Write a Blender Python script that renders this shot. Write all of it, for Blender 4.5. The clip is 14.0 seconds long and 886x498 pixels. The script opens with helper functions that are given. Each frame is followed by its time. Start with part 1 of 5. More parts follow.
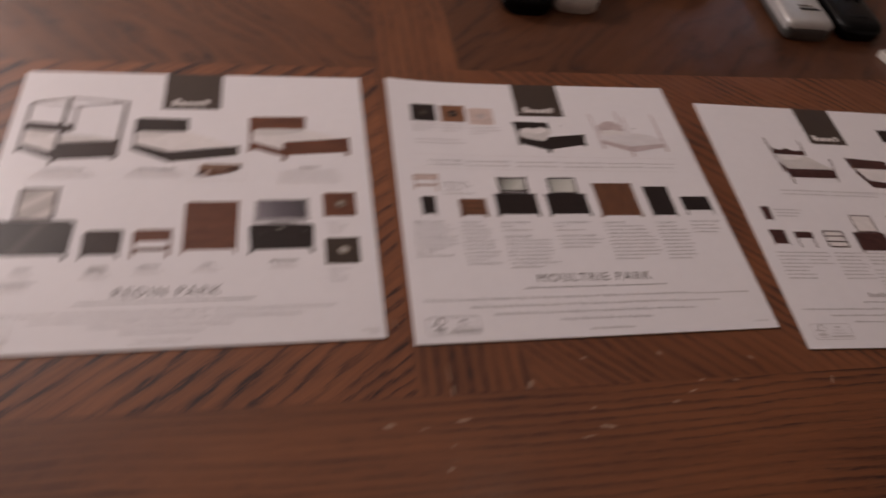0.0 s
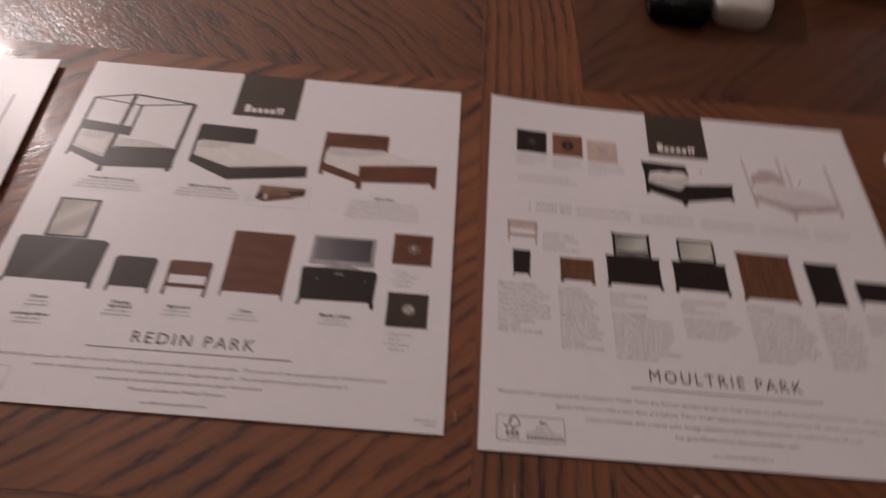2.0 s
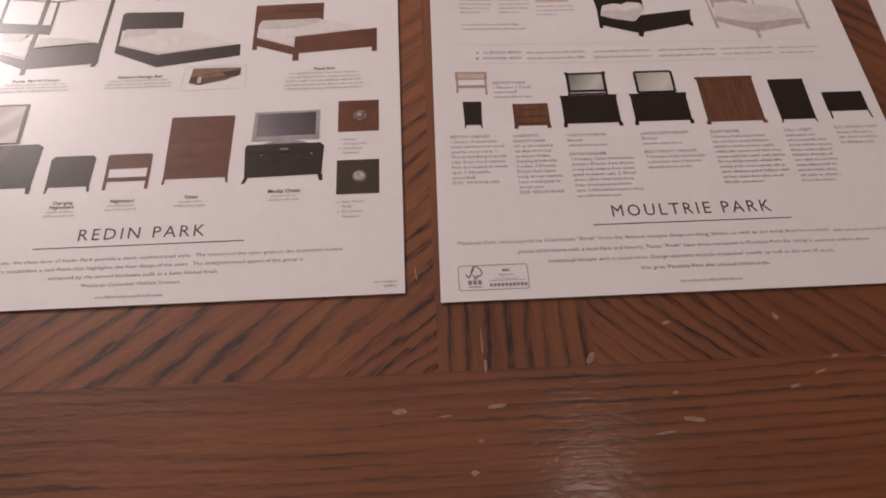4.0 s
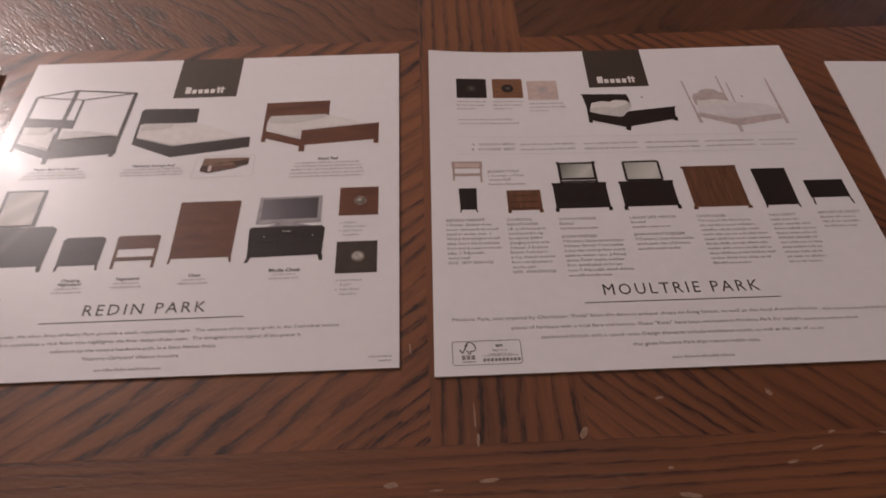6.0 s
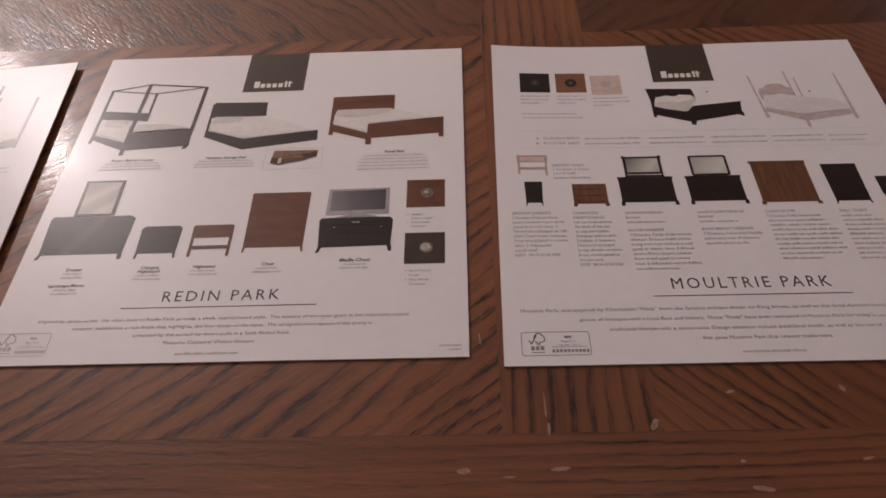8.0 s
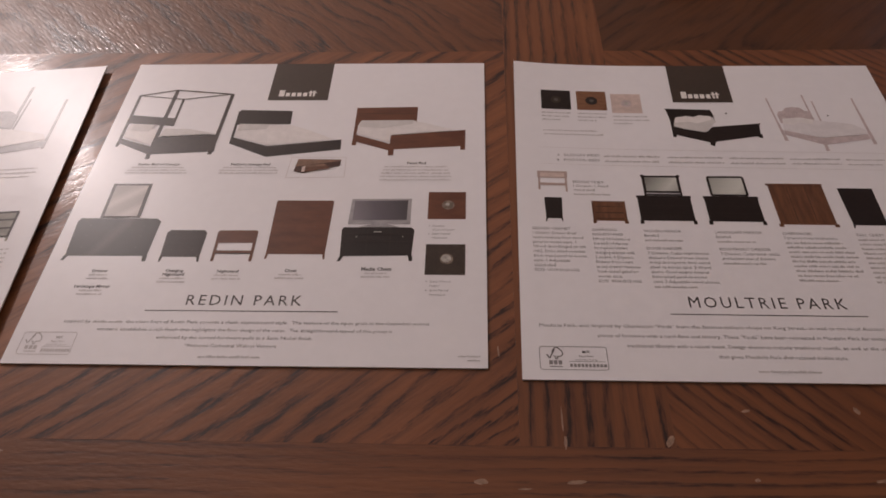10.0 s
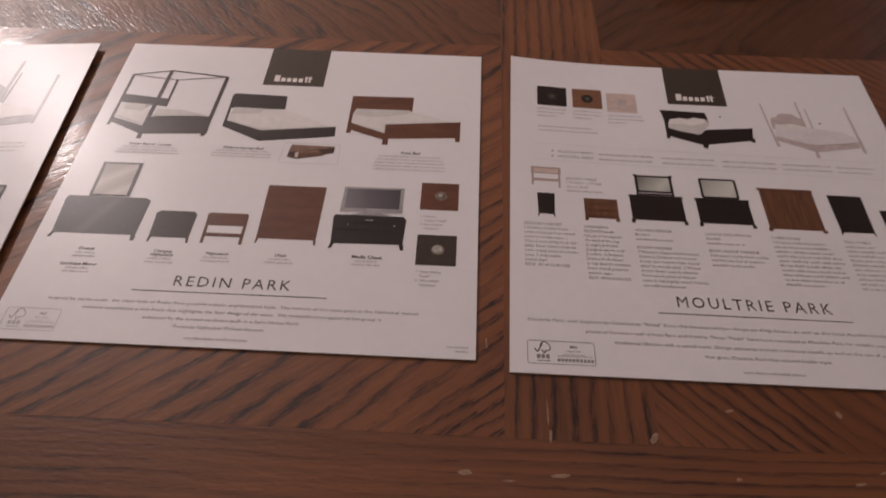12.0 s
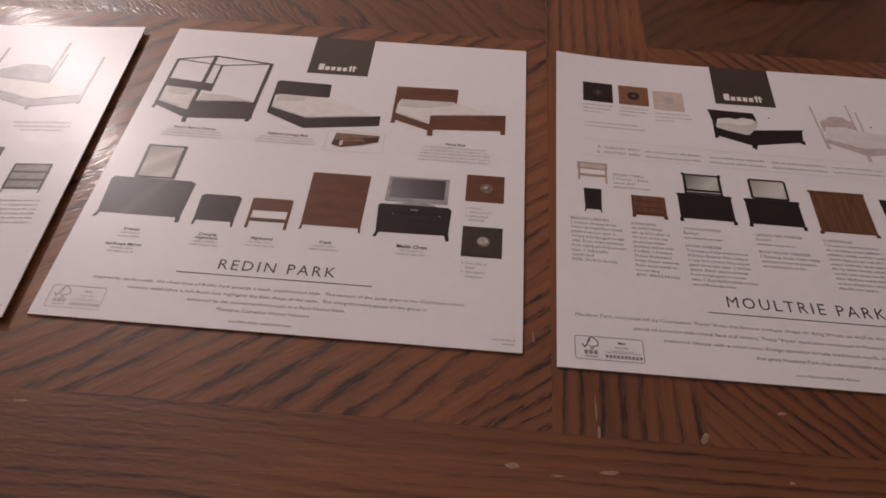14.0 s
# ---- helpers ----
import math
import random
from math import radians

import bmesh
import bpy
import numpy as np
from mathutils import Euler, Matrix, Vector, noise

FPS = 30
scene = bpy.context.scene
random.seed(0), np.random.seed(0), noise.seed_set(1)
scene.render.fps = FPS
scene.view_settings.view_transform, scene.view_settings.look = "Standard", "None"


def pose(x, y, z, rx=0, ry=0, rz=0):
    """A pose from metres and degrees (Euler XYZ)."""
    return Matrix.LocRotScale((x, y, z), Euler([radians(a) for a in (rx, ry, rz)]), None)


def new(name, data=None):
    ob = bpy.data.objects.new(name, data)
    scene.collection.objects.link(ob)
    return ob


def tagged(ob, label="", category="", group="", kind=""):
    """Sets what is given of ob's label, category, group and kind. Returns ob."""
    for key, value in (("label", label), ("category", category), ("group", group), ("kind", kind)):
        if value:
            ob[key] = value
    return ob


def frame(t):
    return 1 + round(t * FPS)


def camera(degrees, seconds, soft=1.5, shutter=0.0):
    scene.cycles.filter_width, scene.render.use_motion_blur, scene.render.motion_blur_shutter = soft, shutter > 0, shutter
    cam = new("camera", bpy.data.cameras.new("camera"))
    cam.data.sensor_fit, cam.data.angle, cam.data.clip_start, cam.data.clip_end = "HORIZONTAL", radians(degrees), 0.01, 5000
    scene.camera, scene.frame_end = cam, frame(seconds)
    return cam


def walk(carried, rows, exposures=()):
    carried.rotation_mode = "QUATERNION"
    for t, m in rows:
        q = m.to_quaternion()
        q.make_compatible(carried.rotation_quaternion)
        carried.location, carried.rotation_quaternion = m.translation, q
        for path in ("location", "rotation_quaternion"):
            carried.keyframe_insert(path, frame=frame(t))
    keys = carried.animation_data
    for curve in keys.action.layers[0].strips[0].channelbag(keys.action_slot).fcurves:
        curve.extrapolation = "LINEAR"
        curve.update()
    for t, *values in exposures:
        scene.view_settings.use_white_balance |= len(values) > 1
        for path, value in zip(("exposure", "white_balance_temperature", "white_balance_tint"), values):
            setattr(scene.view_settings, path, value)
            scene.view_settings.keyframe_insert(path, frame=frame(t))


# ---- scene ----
cam = camera(62.57, 14.0, soft=1.7, shutter=0.6)
# seconds, eye x y z in metres, turn in degrees
PATH = [
    (0, 0.2220, -0.2632, 1.1801, 39.10, -7.86, -8.07),
    (0.2, 0.1690, -0.2895, 1.1868, 38.55, -11.36, -4.38),
    (0.4, 0.1313, -0.3112, 1.2041, 39.88, -16.20, -3.78),
    (0.5, 0.1271, -0.3250, 1.2056, 41.48, -16.50, -4.52),
    (0.6, 0.1258, -0.3281, 1.2044, 41.03, -15.75, -3.97),
    (0.8, 0.1311, -0.3244, 1.1987, 40.77, -15.13, -3.99),
    (1, 0.1475, -0.3199, 1.1967, 41.85, -12.76, -3.13),
    (1.2, 0.1546, -0.2989, 1.1776, 42.53, -10.97, -3.10),
    (1.5, 0.1916, -0.2220, 1.1533, 38.35, -7.05, 0.07),
    (1.8, 0.2186, -0.1575, 1.1543, 35.90, -9.41, 3.82),
    (2, 0.2610, -0.1596, 1.1291, 37.02, -4.06, 2.89),
    (2.2, 0.3337, -0.1788, 1.0814, 38.19, 0.86, 2.23),
    (2.5, 0.4161, -0.2133, 1.0494, 39.00, 6.51, -1.34),
    (2.8, 0.4375, -0.2148, 1.0486, 35.58, 9.20, -1.77),
    (3, 0.4216, -0.2228, 1.0323, 34.50, 9.46, -2.24),
    (3.3, 0.3901, -0.2304, 1.0503, 32.06, 8.87, -2.65),
    (3.5, 0.3377, -0.2252, 1.0630, 32.12, 4.46, -3.95),
    (3.7, 0.2923, -0.1745, 1.1033, 29.30, 0.29, -3.14),
    (5.8, 0.2978, -0.1958, 1.0931, 38.83, -0.08, -2.29),
    (6, 0.2997, -0.1992, 1.0993, 38.89, 0.61, -2.22),
    (6.5, 0.2803, -0.1982, 1.1054, 38.82, 1.14, -2.39),
    (7, 0.2786, -0.2043, 1.1049, 39.52, 1.82, -1.00),
    (7.5, 0.2755, -0.2035, 1.0968, 38.92, 1.81, -0.26),
    (8, 0.2798, -0.2053, 1.1025, 38.73, 2.33, 0.03),
    (8.5, 0.2747, -0.2051, 1.1025, 39.28, 2.33, 0.30),
    (11, 0.2695, -0.2097, 1.1125, 39.50, 1.09, 2.03),
    (11.5, 0.2745, -0.2051, 1.0855, 38.02, 0.89, 1.88),
    (11.7, 0.2528, -0.2159, 1.1184, 40.97, -1.79, 2.23),
    (12, 0.2661, -0.2112, 1.1057, 39.33, -0.82, 2.57),
    (12.5, 0.2570, -0.2124, 1.0989, 39.17, -0.67, 2.94),
    (13, 0.2483, -0.2132, 1.1014, 38.90, -0.81, 3.46),
    (13.5, 0.2435, -0.2154, 1.0967, 39.50, -0.93, 4.17),
    (14, 0.2457, -0.2151, 1.0973, 39.52, -1.25, 4.60),
]
# seconds, stops
EXPOSURES = [(0.0, 0.17), (0.5, 0.34), (1.0, 0.28), (1.5, 0.12), (2.0, -0.08), (2.5, 0.15), (3.0, 0.32), (3.5, 0.58), (4.5, 0.25), (6.0, 0.06), (8.5, 0.05), (11.0, 0.03), (14.0, 0.06)]
walk(cam, [(t, pose(x, y, z, rx, ry, rz)) for t, x, y, z, rx, ry, rz in PATH], EXPOSURES)

# ---------------------------------------------------------------- light
TOP = 0.75  # height of the table top
world = bpy.data.worlds.new("night")
world.use_nodes = True
world.node_tree.nodes["Background"].inputs[0].default_value = (0.62, 0.74, 1.0, 1)
world.node_tree.nodes["Background"].inputs[1].default_value = 1.05
scene.world = world
scene.view_settings.exposure = 0.0


def bulb_light(name, at, watts, radius, colour):
    d = bpy.data.lights.new(name, "POINT")
    d.energy, d.shadow_soft_size, d.color = watts, radius, colour
    new(name, d).matrix_world = pose(*at)


LAMP = (-0.88, 1.29, TOP + 0.92)
bulb_light("lamp_light", LAMP, 51, 0.027, (1.0, 0.865, 0.855))
bulb_light("lamp_light_small", (LAMP[0] + 0.15, LAMP[1] - 0.14, LAMP[2]), 2.0, 0.015, (1.0, 0.865, 0.855))
d = bpy.data.lights.new("ceiling_glow", "AREA")
d.shape, d.size, d.energy, d.color = "DISK", 0.090, 1.1, (1.0, 0.84, 0.74)
new("ceiling_glow", d).matrix_world = pose(0.70, 0.20, 2.36)


# ---------------------------------------------------------------- materials
def node_mat(name):
    m = bpy.data.materials.new(name)
    m.use_nodes = True
    return m, m.node_tree.nodes, m.node_tree.links, m.node_tree.nodes["Principled BSDF"]


def plain(name, colour, rough=0.5, metal=0.0, vary=0.12, scale=40.0, bump=0.0, bump_scale=300.0, spec=0.32, coat=0.0):
    """A surface of one colour with soft stains at two scales and fine relief."""
    m, n, l, b = node_mat(name)
    if name.startswith("ink_"):  # the sheet's varnish lies over the print
        coat, spec = 0.08, 0.27
    co = n.new("ShaderNodeTexCoord")
    big, small = n.new("ShaderNodeTexNoise"), n.new("ShaderNodeTexNoise")
    big.inputs["Scale"].default_value, small.inputs["Scale"].default_value = scale, scale * 9
    mix = n.new("ShaderNodeMath")
    mix.operation = "ADD"
    ramp = n.new("ShaderNodeValToRGB")
    lo, hi = 1 - vary, 1 + vary
    ramp.color_ramp.elements[0].position, ramp.color_ramp.elements[1].position = 0.65, 1.35 / 1.35
    ramp.color_ramp.elements[0].color = (*[min(1, c * lo) for c in colour], 1)
    ramp.color_ramp.elements[1].color = (*[min(1, c * hi) for c in colour], 1)
    for t in (big, small):
        l.new(co.outputs["Object"], t.inputs["Vector"])
    l.new(big.outputs["Fac"], mix.inputs[0])
    l.new(small.outputs["Fac"], mix.inputs[1])
    half = n.new("ShaderNodeMath")
    half.operation = "MULTIPLY"
    half.inputs[1].default_value = 0.8
    l.new(mix.outputs[0], half.inputs[0])
    l.new(half.outputs[0], ramp.inputs["Fac"])
    l.new(ramp.outputs["Color"], b.inputs["Base Color"])
    b.inputs["Roughness"].default_value = rough
    b.inputs["Metallic"].default_value = metal
    b.inputs["Specular IOR Level"].default_value = spec
    b.inputs["Coat Weight"].default_value = coat
    b.inputs["Coat Roughness"].default_value = 0.12
    if bump:
        t, bp = n.new("ShaderNodeTexNoise"), n.new("ShaderNodeBump")
        t.inputs["Scale"].default_value = bump_scale
        l.new(co.outputs["Object"], t.inputs["Vector"])
        l.new(t.outputs["Fac"], bp.inputs["Height"])
        bp.inputs["Strength"].default_value, bp.inputs["Distance"].default_value = bump, 0.001
        l.new(bp.outputs["Normal"], b.inputs["Normal"])
    return m


def graded(name, origin, way, stops):
    """Shading in the ink of a sheet: greys or colours along `way`, in millimetres on the sheet."""
    m, n, l, b = node_mat(name)
    co, dot, ramp, grain, mix = n.new("ShaderNodeTexCoord"), n.new("ShaderNodeVectorMath"), n.new("ShaderNodeValToRGB"), n.new("ShaderNodeTexNoise"), n.new("ShaderNodeMath")
    off = n.new("ShaderNodeVectorMath")
    off.operation, dot.operation, mix.operation = "SUBTRACT", "DOT_PRODUCT", "ADD"
    off.inputs[1].default_value = (origin[0] / 1000, origin[1] / 1000, 0)
    k = 1000 / (way[0] ** 2 + way[1] ** 2)
    dot.inputs[1].default_value = (way[0] * k, way[1] * k, 0)
    grain.inputs["Scale"].default_value = 900
    soft = n.new("ShaderNodeMath")
    soft.operation = "MULTIPLY_ADD"
    soft.inputs[1].default_value, soft.inputs[2].default_value = 0.10, -0.05
    l.new(co.outputs["Object"], off.inputs[0])
    l.new(off.outputs[0], dot.inputs[0])
    l.new(co.outputs["Object"], grain.inputs["Vector"])
    l.new(grain.outputs["Fac"], soft.inputs[0])
    l.new(dot.outputs["Value"], mix.inputs[0])
    l.new(soft.outputs[0], mix.inputs[1])
    while len(ramp.color_ramp.elements) < len(stops):
        ramp.color_ramp.elements.new(0.5)
    for e, (p, c) in zip(ramp.color_ramp.elements, stops):
        e.position = p
        e.color = (*c, 1) if isinstance(c, tuple) else (c * 1.03, c * (0.86 if c < 0.2 else 0.95), c * (0.80 if c < 0.2 else 0.92), 1)
    l.new(mix.outputs[0], ramp.inputs["Fac"])
    l.new(ramp.outputs["Color"], b.inputs["Base Color"])
    b.inputs["Roughness"].default_value, b.inputs["Specular IOR Level"].default_value = 0.36, 0.27
    b.inputs["Coat Weight"].default_value, b.inputs["Coat Roughness"].default_value = 0.08, 0.12
    return m


def grained(name, colour, dark, along=(14, 160)):
    """Printed wood: streaks that run one way."""
    m, n, l, b = node_mat(name)
    co, sc, t, ramp = n.new("ShaderNodeTexCoord"), n.new("ShaderNodeVectorMath"), n.new("ShaderNodeTexNoise"), n.new("ShaderNodeValToRGB")
    sc.operation = "MULTIPLY"
    sc.inputs[1].default_value = (along[0], along[1], 1)
    t.inputs["Scale"].default_value, t.inputs["Detail"].default_value, t.inputs["Roughness"].default_value = 3.0, 4, 0.6
    l.new(co.outputs["Object"], sc.inputs[0])
    l.new(sc.outputs[0], t.inputs["Vector"])
    ramp.color_ramp.elements[0].position, ramp.color_ramp.elements[1].position = 0.35, 0.65
    ramp.color_ramp.elements[0].color, ramp.color_ramp.elements[1].color = (*dark, 1), (*colour, 1)
    l.new(t.outputs["Fac"], ramp.inputs["Fac"])
    l.new(ramp.outputs["Color"], b.inputs["Base Color"])
    b.inputs["Roughness"].default_value, b.inputs["Specular IOR Level"].default_value = 0.36, 0.27
    b.inputs["Coat Weight"].default_value, b.inputs["Coat Roughness"].default_value = 0.08, 0.12
    return m


def oak(name, angle, rings, shift, wander=0.035, tone=1.0, wavy=0.014, contrast=1.0, relief=0.11, widen=None):
    """Red-brown stained oak veneer: growth rings every `rings` metres across a grain that runs at `angle` degrees, with open pores."""
    m, n, l, b = node_mat(name)
    co, mp = n.new("ShaderNodeTexCoord"), n.new("ShaderNodeMapping")
    mp.vector_type = "POINT"
    mp.inputs["Rotation"].default_value = (0, 0, radians(-angle))
    mp.inputs["Location"].default_value = (shift, shift * 0.37, 0)
    l.new(co.outputs["Object"], mp.inputs["Vector"])

    def noise_at(sx, sy, detail, rough=0.55):
        s, t = n.new("ShaderNodeVectorMath"), n.new("ShaderNodeTexNoise")
        s.operation = "MULTIPLY"
        s.inputs[1].default_value = (sx, sy, 1)
        l.new(mp.outputs[0], s.inputs[0])
        l.new(s.outputs[0], t.inputs["Vector"])
        t.inputs["Scale"].default_value, t.inputs["Detail"].default_value, t.inputs["Roughness"].default_value = 1, detail, rough
        return t.outputs["Fac"]

    def math_node(op, a, v):
        k = n.new("ShaderNodeMath")
        k.operation = op
        l.new(a, k.inputs[0])
        if isinstance(v, (int, float)):
            k.inputs[1].default_value = v
        else:
            l.new(v, k.inputs[1])
        return k.outputs[0]

    def ramp_of(a, stops):
        r = n.new("ShaderNodeValToRGB")
        while len(r.color_ramp.elements) < len(stops):
            r.color_ramp.elements.new(0.5)
        for e, (p, c) in zip(r.color_ramp.elements, stops):
            e.position = p
            e.color = (*c, 1) if isinstance(c, tuple) else (c, c, c, 1)
        l.new(a, r.inputs["Fac"])
        return r.outputs["Color"]

    sep = n.new("ShaderNodeSeparateXYZ")
    l.new(mp.outputs[0], sep.inputs[0])
    bow = math_node("MULTIPLY", noise_at(3.2, 7.5, 2), wander * 2)
    wave = math_node("MULTIPLY", noise_at(11, 30, 3, 0.6), wavy)
    fray = math_node("MULTIPLY", noise_at(60, 260, 3, 0.7), rings * 0.5)
    across = math_node("ADD", math_node("ADD", math_node("ADD", sep.outputs[1], bow), wave), fray)
    if widen:  # rings grow wider from the edge at -widen
        across = math_node("POWER", math_node("MAXIMUM", math_node("ADD", across, widen - shift * 0.37 - wander), 0.0005), 0.5)
    ring = math_node("FRACT", math_node("DIVIDE", across, rings), 0.0)
    dark = ramp_of(ring, [(0.0, 0.30), (0.10, 0.04), (0.42, 0.06), (0.66, 0.40), (0.82, 1.0), (0.93, 0.85), (1.0, 0.30)])
    fade = ramp_of(noise_at(9, 26, 3), [(0.34, 0.15), (0.60, 1.0)])
    dashes = ramp_of(noise_at(75, 620, 3, 0.7), [(0.34, 0.30), (0.60, 1.0)])
    streak = ramp_of(noise_at(10, 260, 4, 0.65), [(0.42, 0.0), (0.70, 1.0)])
    pores = ramp_of(noise_at(70, 1300, 2), [(0.54, 0.0), (0.66, 1.0)])
    depth = math_node("MULTIPLY", math_node("MULTIPLY", dark, fade), dashes)
    depth = math_node("ADD", math_node("MULTIPLY", depth, 0.80 * contrast), math_node("MULTIPLY", streak, 0.22))
    depth = math_node("ADD", depth, math_node("MULTIPLY", math_node("MULTIPLY", pores, dark), 0.25))
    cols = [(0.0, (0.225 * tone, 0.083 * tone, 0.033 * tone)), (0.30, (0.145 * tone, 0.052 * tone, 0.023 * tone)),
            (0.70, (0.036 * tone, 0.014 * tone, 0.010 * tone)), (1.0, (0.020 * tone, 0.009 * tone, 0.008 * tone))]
    base = ramp_of(depth, cols)
    cloud = ramp_of(noise_at(4, 14, 3), [(0.3, (0.70, 0.66, 0.64)), (0.7, (1.0, 1.0, 1.0))])
    mix = n.new("ShaderNodeMix")
    mix.data_type, mix.blend_type = "RGBA", "MULTIPLY"
    mix.inputs["Factor"].default_value = 1.0
    l.new(base, mix.inputs[6])
    l.new(cloud, mix.inputs[7])
    l.new(mix.outputs[2], b.inputs["Base Color"])
    rough = ramp_of(noise_at(30, 60, 3), [(0.3, 0.40), (0.7, 0.52)])
    l.new(rough, b.inputs["Roughness"])
    b.inputs["Specular IOR Level"].default_value = 0.32
    b.inputs["Coat Weight"].default_value, b.inputs["Coat Roughness"].default_value = 0.18, 0.16
    bp = n.new("ShaderNodeBump")
    bp.inputs["Strength"].default_value, bp.inputs["Distance"].default_value = relief, 0.0005
    bp.invert = True
    grooves = ramp_of(noise_at(110, 420, 2), [(0.42, 0.0), (0.70, 1.0)])
    l.new(math_node("ADD", math_node("MULTIPLY", depth, 0.4), math_node("MULTIPLY", grooves, 0.5)), bp.inputs["Height"])
    l.new(bp.outputs["Normal"], b.inputs["Normal"])
    l.new(bp.outputs["Normal"], b.inputs["Coat Normal"])
    return m


OAK_BORDER = oak("oak_border", 0.6, 0.0066, 0.31, 0.010, 0.92, wavy=0.005, contrast=0.66, relief=0.26)
OAK_BAND = oak("oak_band", 90, 0.0098, 1.7, 0.012, 0.95, wavy=0.006, contrast=0.9)
# tone paints light in: northeast and northwest darkened, southwest lifted for lamp sheen
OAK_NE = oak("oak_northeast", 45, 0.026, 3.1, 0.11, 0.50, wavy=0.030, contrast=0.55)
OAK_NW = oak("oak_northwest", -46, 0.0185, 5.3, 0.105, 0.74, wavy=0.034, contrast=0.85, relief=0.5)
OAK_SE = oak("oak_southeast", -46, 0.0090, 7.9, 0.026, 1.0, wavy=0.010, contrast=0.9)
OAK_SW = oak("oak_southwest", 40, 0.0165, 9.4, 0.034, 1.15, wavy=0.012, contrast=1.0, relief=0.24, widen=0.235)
OAK_LEG = oak("oak_leg", 90, 0.012, 4.4, 0.03, 0.8)
BARE = plain("bare_wood", (0.29, 0.185, 0.13), 0.6, vary=0.3, scale=400)

PAPER = plain("coated_paper", (0.790, 0.772, 0.803), 0.36, vary=0.012, scale=14, bump=0.012, bump_scale=60, spec=0.33, coat=0.08)
EDGE = plain("paper_edge", (0.62, 0.57, 0.54), 0.7, vary=0.1, scale=120)
INK = 0.36
TAB = plain("ink_taupe", (0.056, 0.040, 0.032), INK, vary=0.06)
TYPE = plain("ink_type", (0.095, 0.085, 0.085), INK, vary=0.05)
CAPTION = plain("ink_caption", (0.115, 0.107, 0.107), INK, vary=0.05)
FAINT = plain("ink_faint_type", (0.44, 0.415, 0.42), INK, vary=0.1, scale=600)
MIDTYPE = plain("ink_mid_type", (0.275, 0.262, 0.27), INK, vary=0.08, scale=500)
BARS = plain("ink_text_bars", (0.46, 0.435, 0.44), INK, vary=0.1, scale=500)
RULE = plain("ink_rule", (0.12, 0.11, 0.11), INK, vary=0.05)
LIGHT_TYPE = plain("ink_light_type", (0.53, 0.50, 0.505), INK, vary=0.08, scale=500)
HAIR = plain("ink_hairline", (0.64, 0.60, 0.60), INK, vary=0.05)
ESPRESSO = plain("ink_espresso", (0.027, 0.018, 0.016), INK, vary=0.12, scale=50)
BLACKISH = plain("ink_black_wood", (0.019, 0.012, 0.011), INK, vary=0.12, scale=50)
DARK_WALNUT = plain("ink_dark_walnut", (0.048, 0.033, 0.025), INK, vary=0.15, scale=120)
CHARCOAL = plain("ink_charcoal", (0.037, 0.023, 0.020), INK, vary=0.12, scale=50)
DRESSER_LINE = plain("ink_charcoal_line", (0.045, 0.040, 0.042), INK, vary=0.1)
WALNUT_LINE = plain("ink_walnut_line", (0.110, 0.041, 0.023), INK, vary=0.1)
AMBER_LINE = plain("ink_amber_line", (0.082, 0.036, 0.022), INK, vary=0.35, scale=150)
WALNUT = grained("ink_walnut", (0.154, 0.057, 0.030), (0.110, 0.039, 0.022), (16, 40))
WALNUT_DARK = plain("ink_walnut_shade", (0.060, 0.024, 0.017), INK, vary=0.3, scale=180)
AMBER = grained("ink_amber_wood", (0.172, 0.076, 0.039), (0.102, 0.043, 0.025), (80, 12))
SWATCH_AMBER = grained("ink_amber_swatch", (0.25, 0.120, 0.066), (0.18, 0.080, 0.043), (40, 200))
BISQUE = plain("ink_bisque", (0.60, 0.48, 0.44), INK, vary=0.12, scale=200)
ROSY = plain("ink_rosy_wood", (0.53, 0.445, 0.45), INK, vary=0.15, scale=220)
PALE_WOOD = plain("ink_pale_wood", (0.45, 0.345, 0.315), INK, vary=0.1, scale=60)
LINEN = plain("ink_linen", (0.75, 0.715, 0.715), INK, vary=0.06, scale=160)
LINEN_SHADE = plain("ink_linen_shade", (0.61, 0.585, 0.58), INK, vary=0.06, scale=160)
BEDDING = plain("ink_pale_bedding", (0.70, 0.67, 0.69), INK, vary=0.06, scale=160)
KNOB_INK = plain("ink_knob", (0.21, 0.165, 0.13), INK, vary=0.5, scale=420)
DRESSER_GLASS = graded("ink_dresser_mirror", (24, 142), (22, -28), [(0.0, 0.30), (0.25, 0.40), (0.42, 0.58), (0.55, 0.44), (0.70, 0.42), (0.85, 0.60), (1.0, 0.50)])
# the pale streak across the dresser front is glare painted into the ink
DRESSER_FRONT_GLARE = graded("ink_dresser_front_glare", (10, 111), (54, -30), [(0.0, 0.034), (0.38, 0.042), (0.47, 0.085), (0.56, 0.050), (0.75, 0.044), (1.0, 0.030)])
SCREEN_SHEEN = graded("ink_screen_sheen", (192, 110), (36, 12), [(0.0, (0.24, 0.22, 0.25)), (0.45, (0.13, 0.115, 0.135)), (1.0, (0.065, 0.058, 0.066))])
WOVEN_GLASS = graded("ink_woven_mirror", (92, 157), (20, -14), [(0.0, (0.20, 0.20, 0.185)), (0.4, (0.42, 0.43, 0.40)), (0.62, (0.58, 0.585, 0.55)), (1.0, (0.40, 0.40, 0.375))])
BOW_GLASS = graded("ink_bow_mirror", (134, 157), (22, -14), [(0.0, (0.36, 0.36, 0.335)), (0.45, (0.53, 0.535, 0.50)), (0.75, (0.62, 0.62, 0.585)), (1.0, (0.48, 0.48, 0.45))])
GLASS_LIGHT = plain("ink_mirror_light", (0.53, 0.525, 0.505), INK, vary=0.08, scale=25)
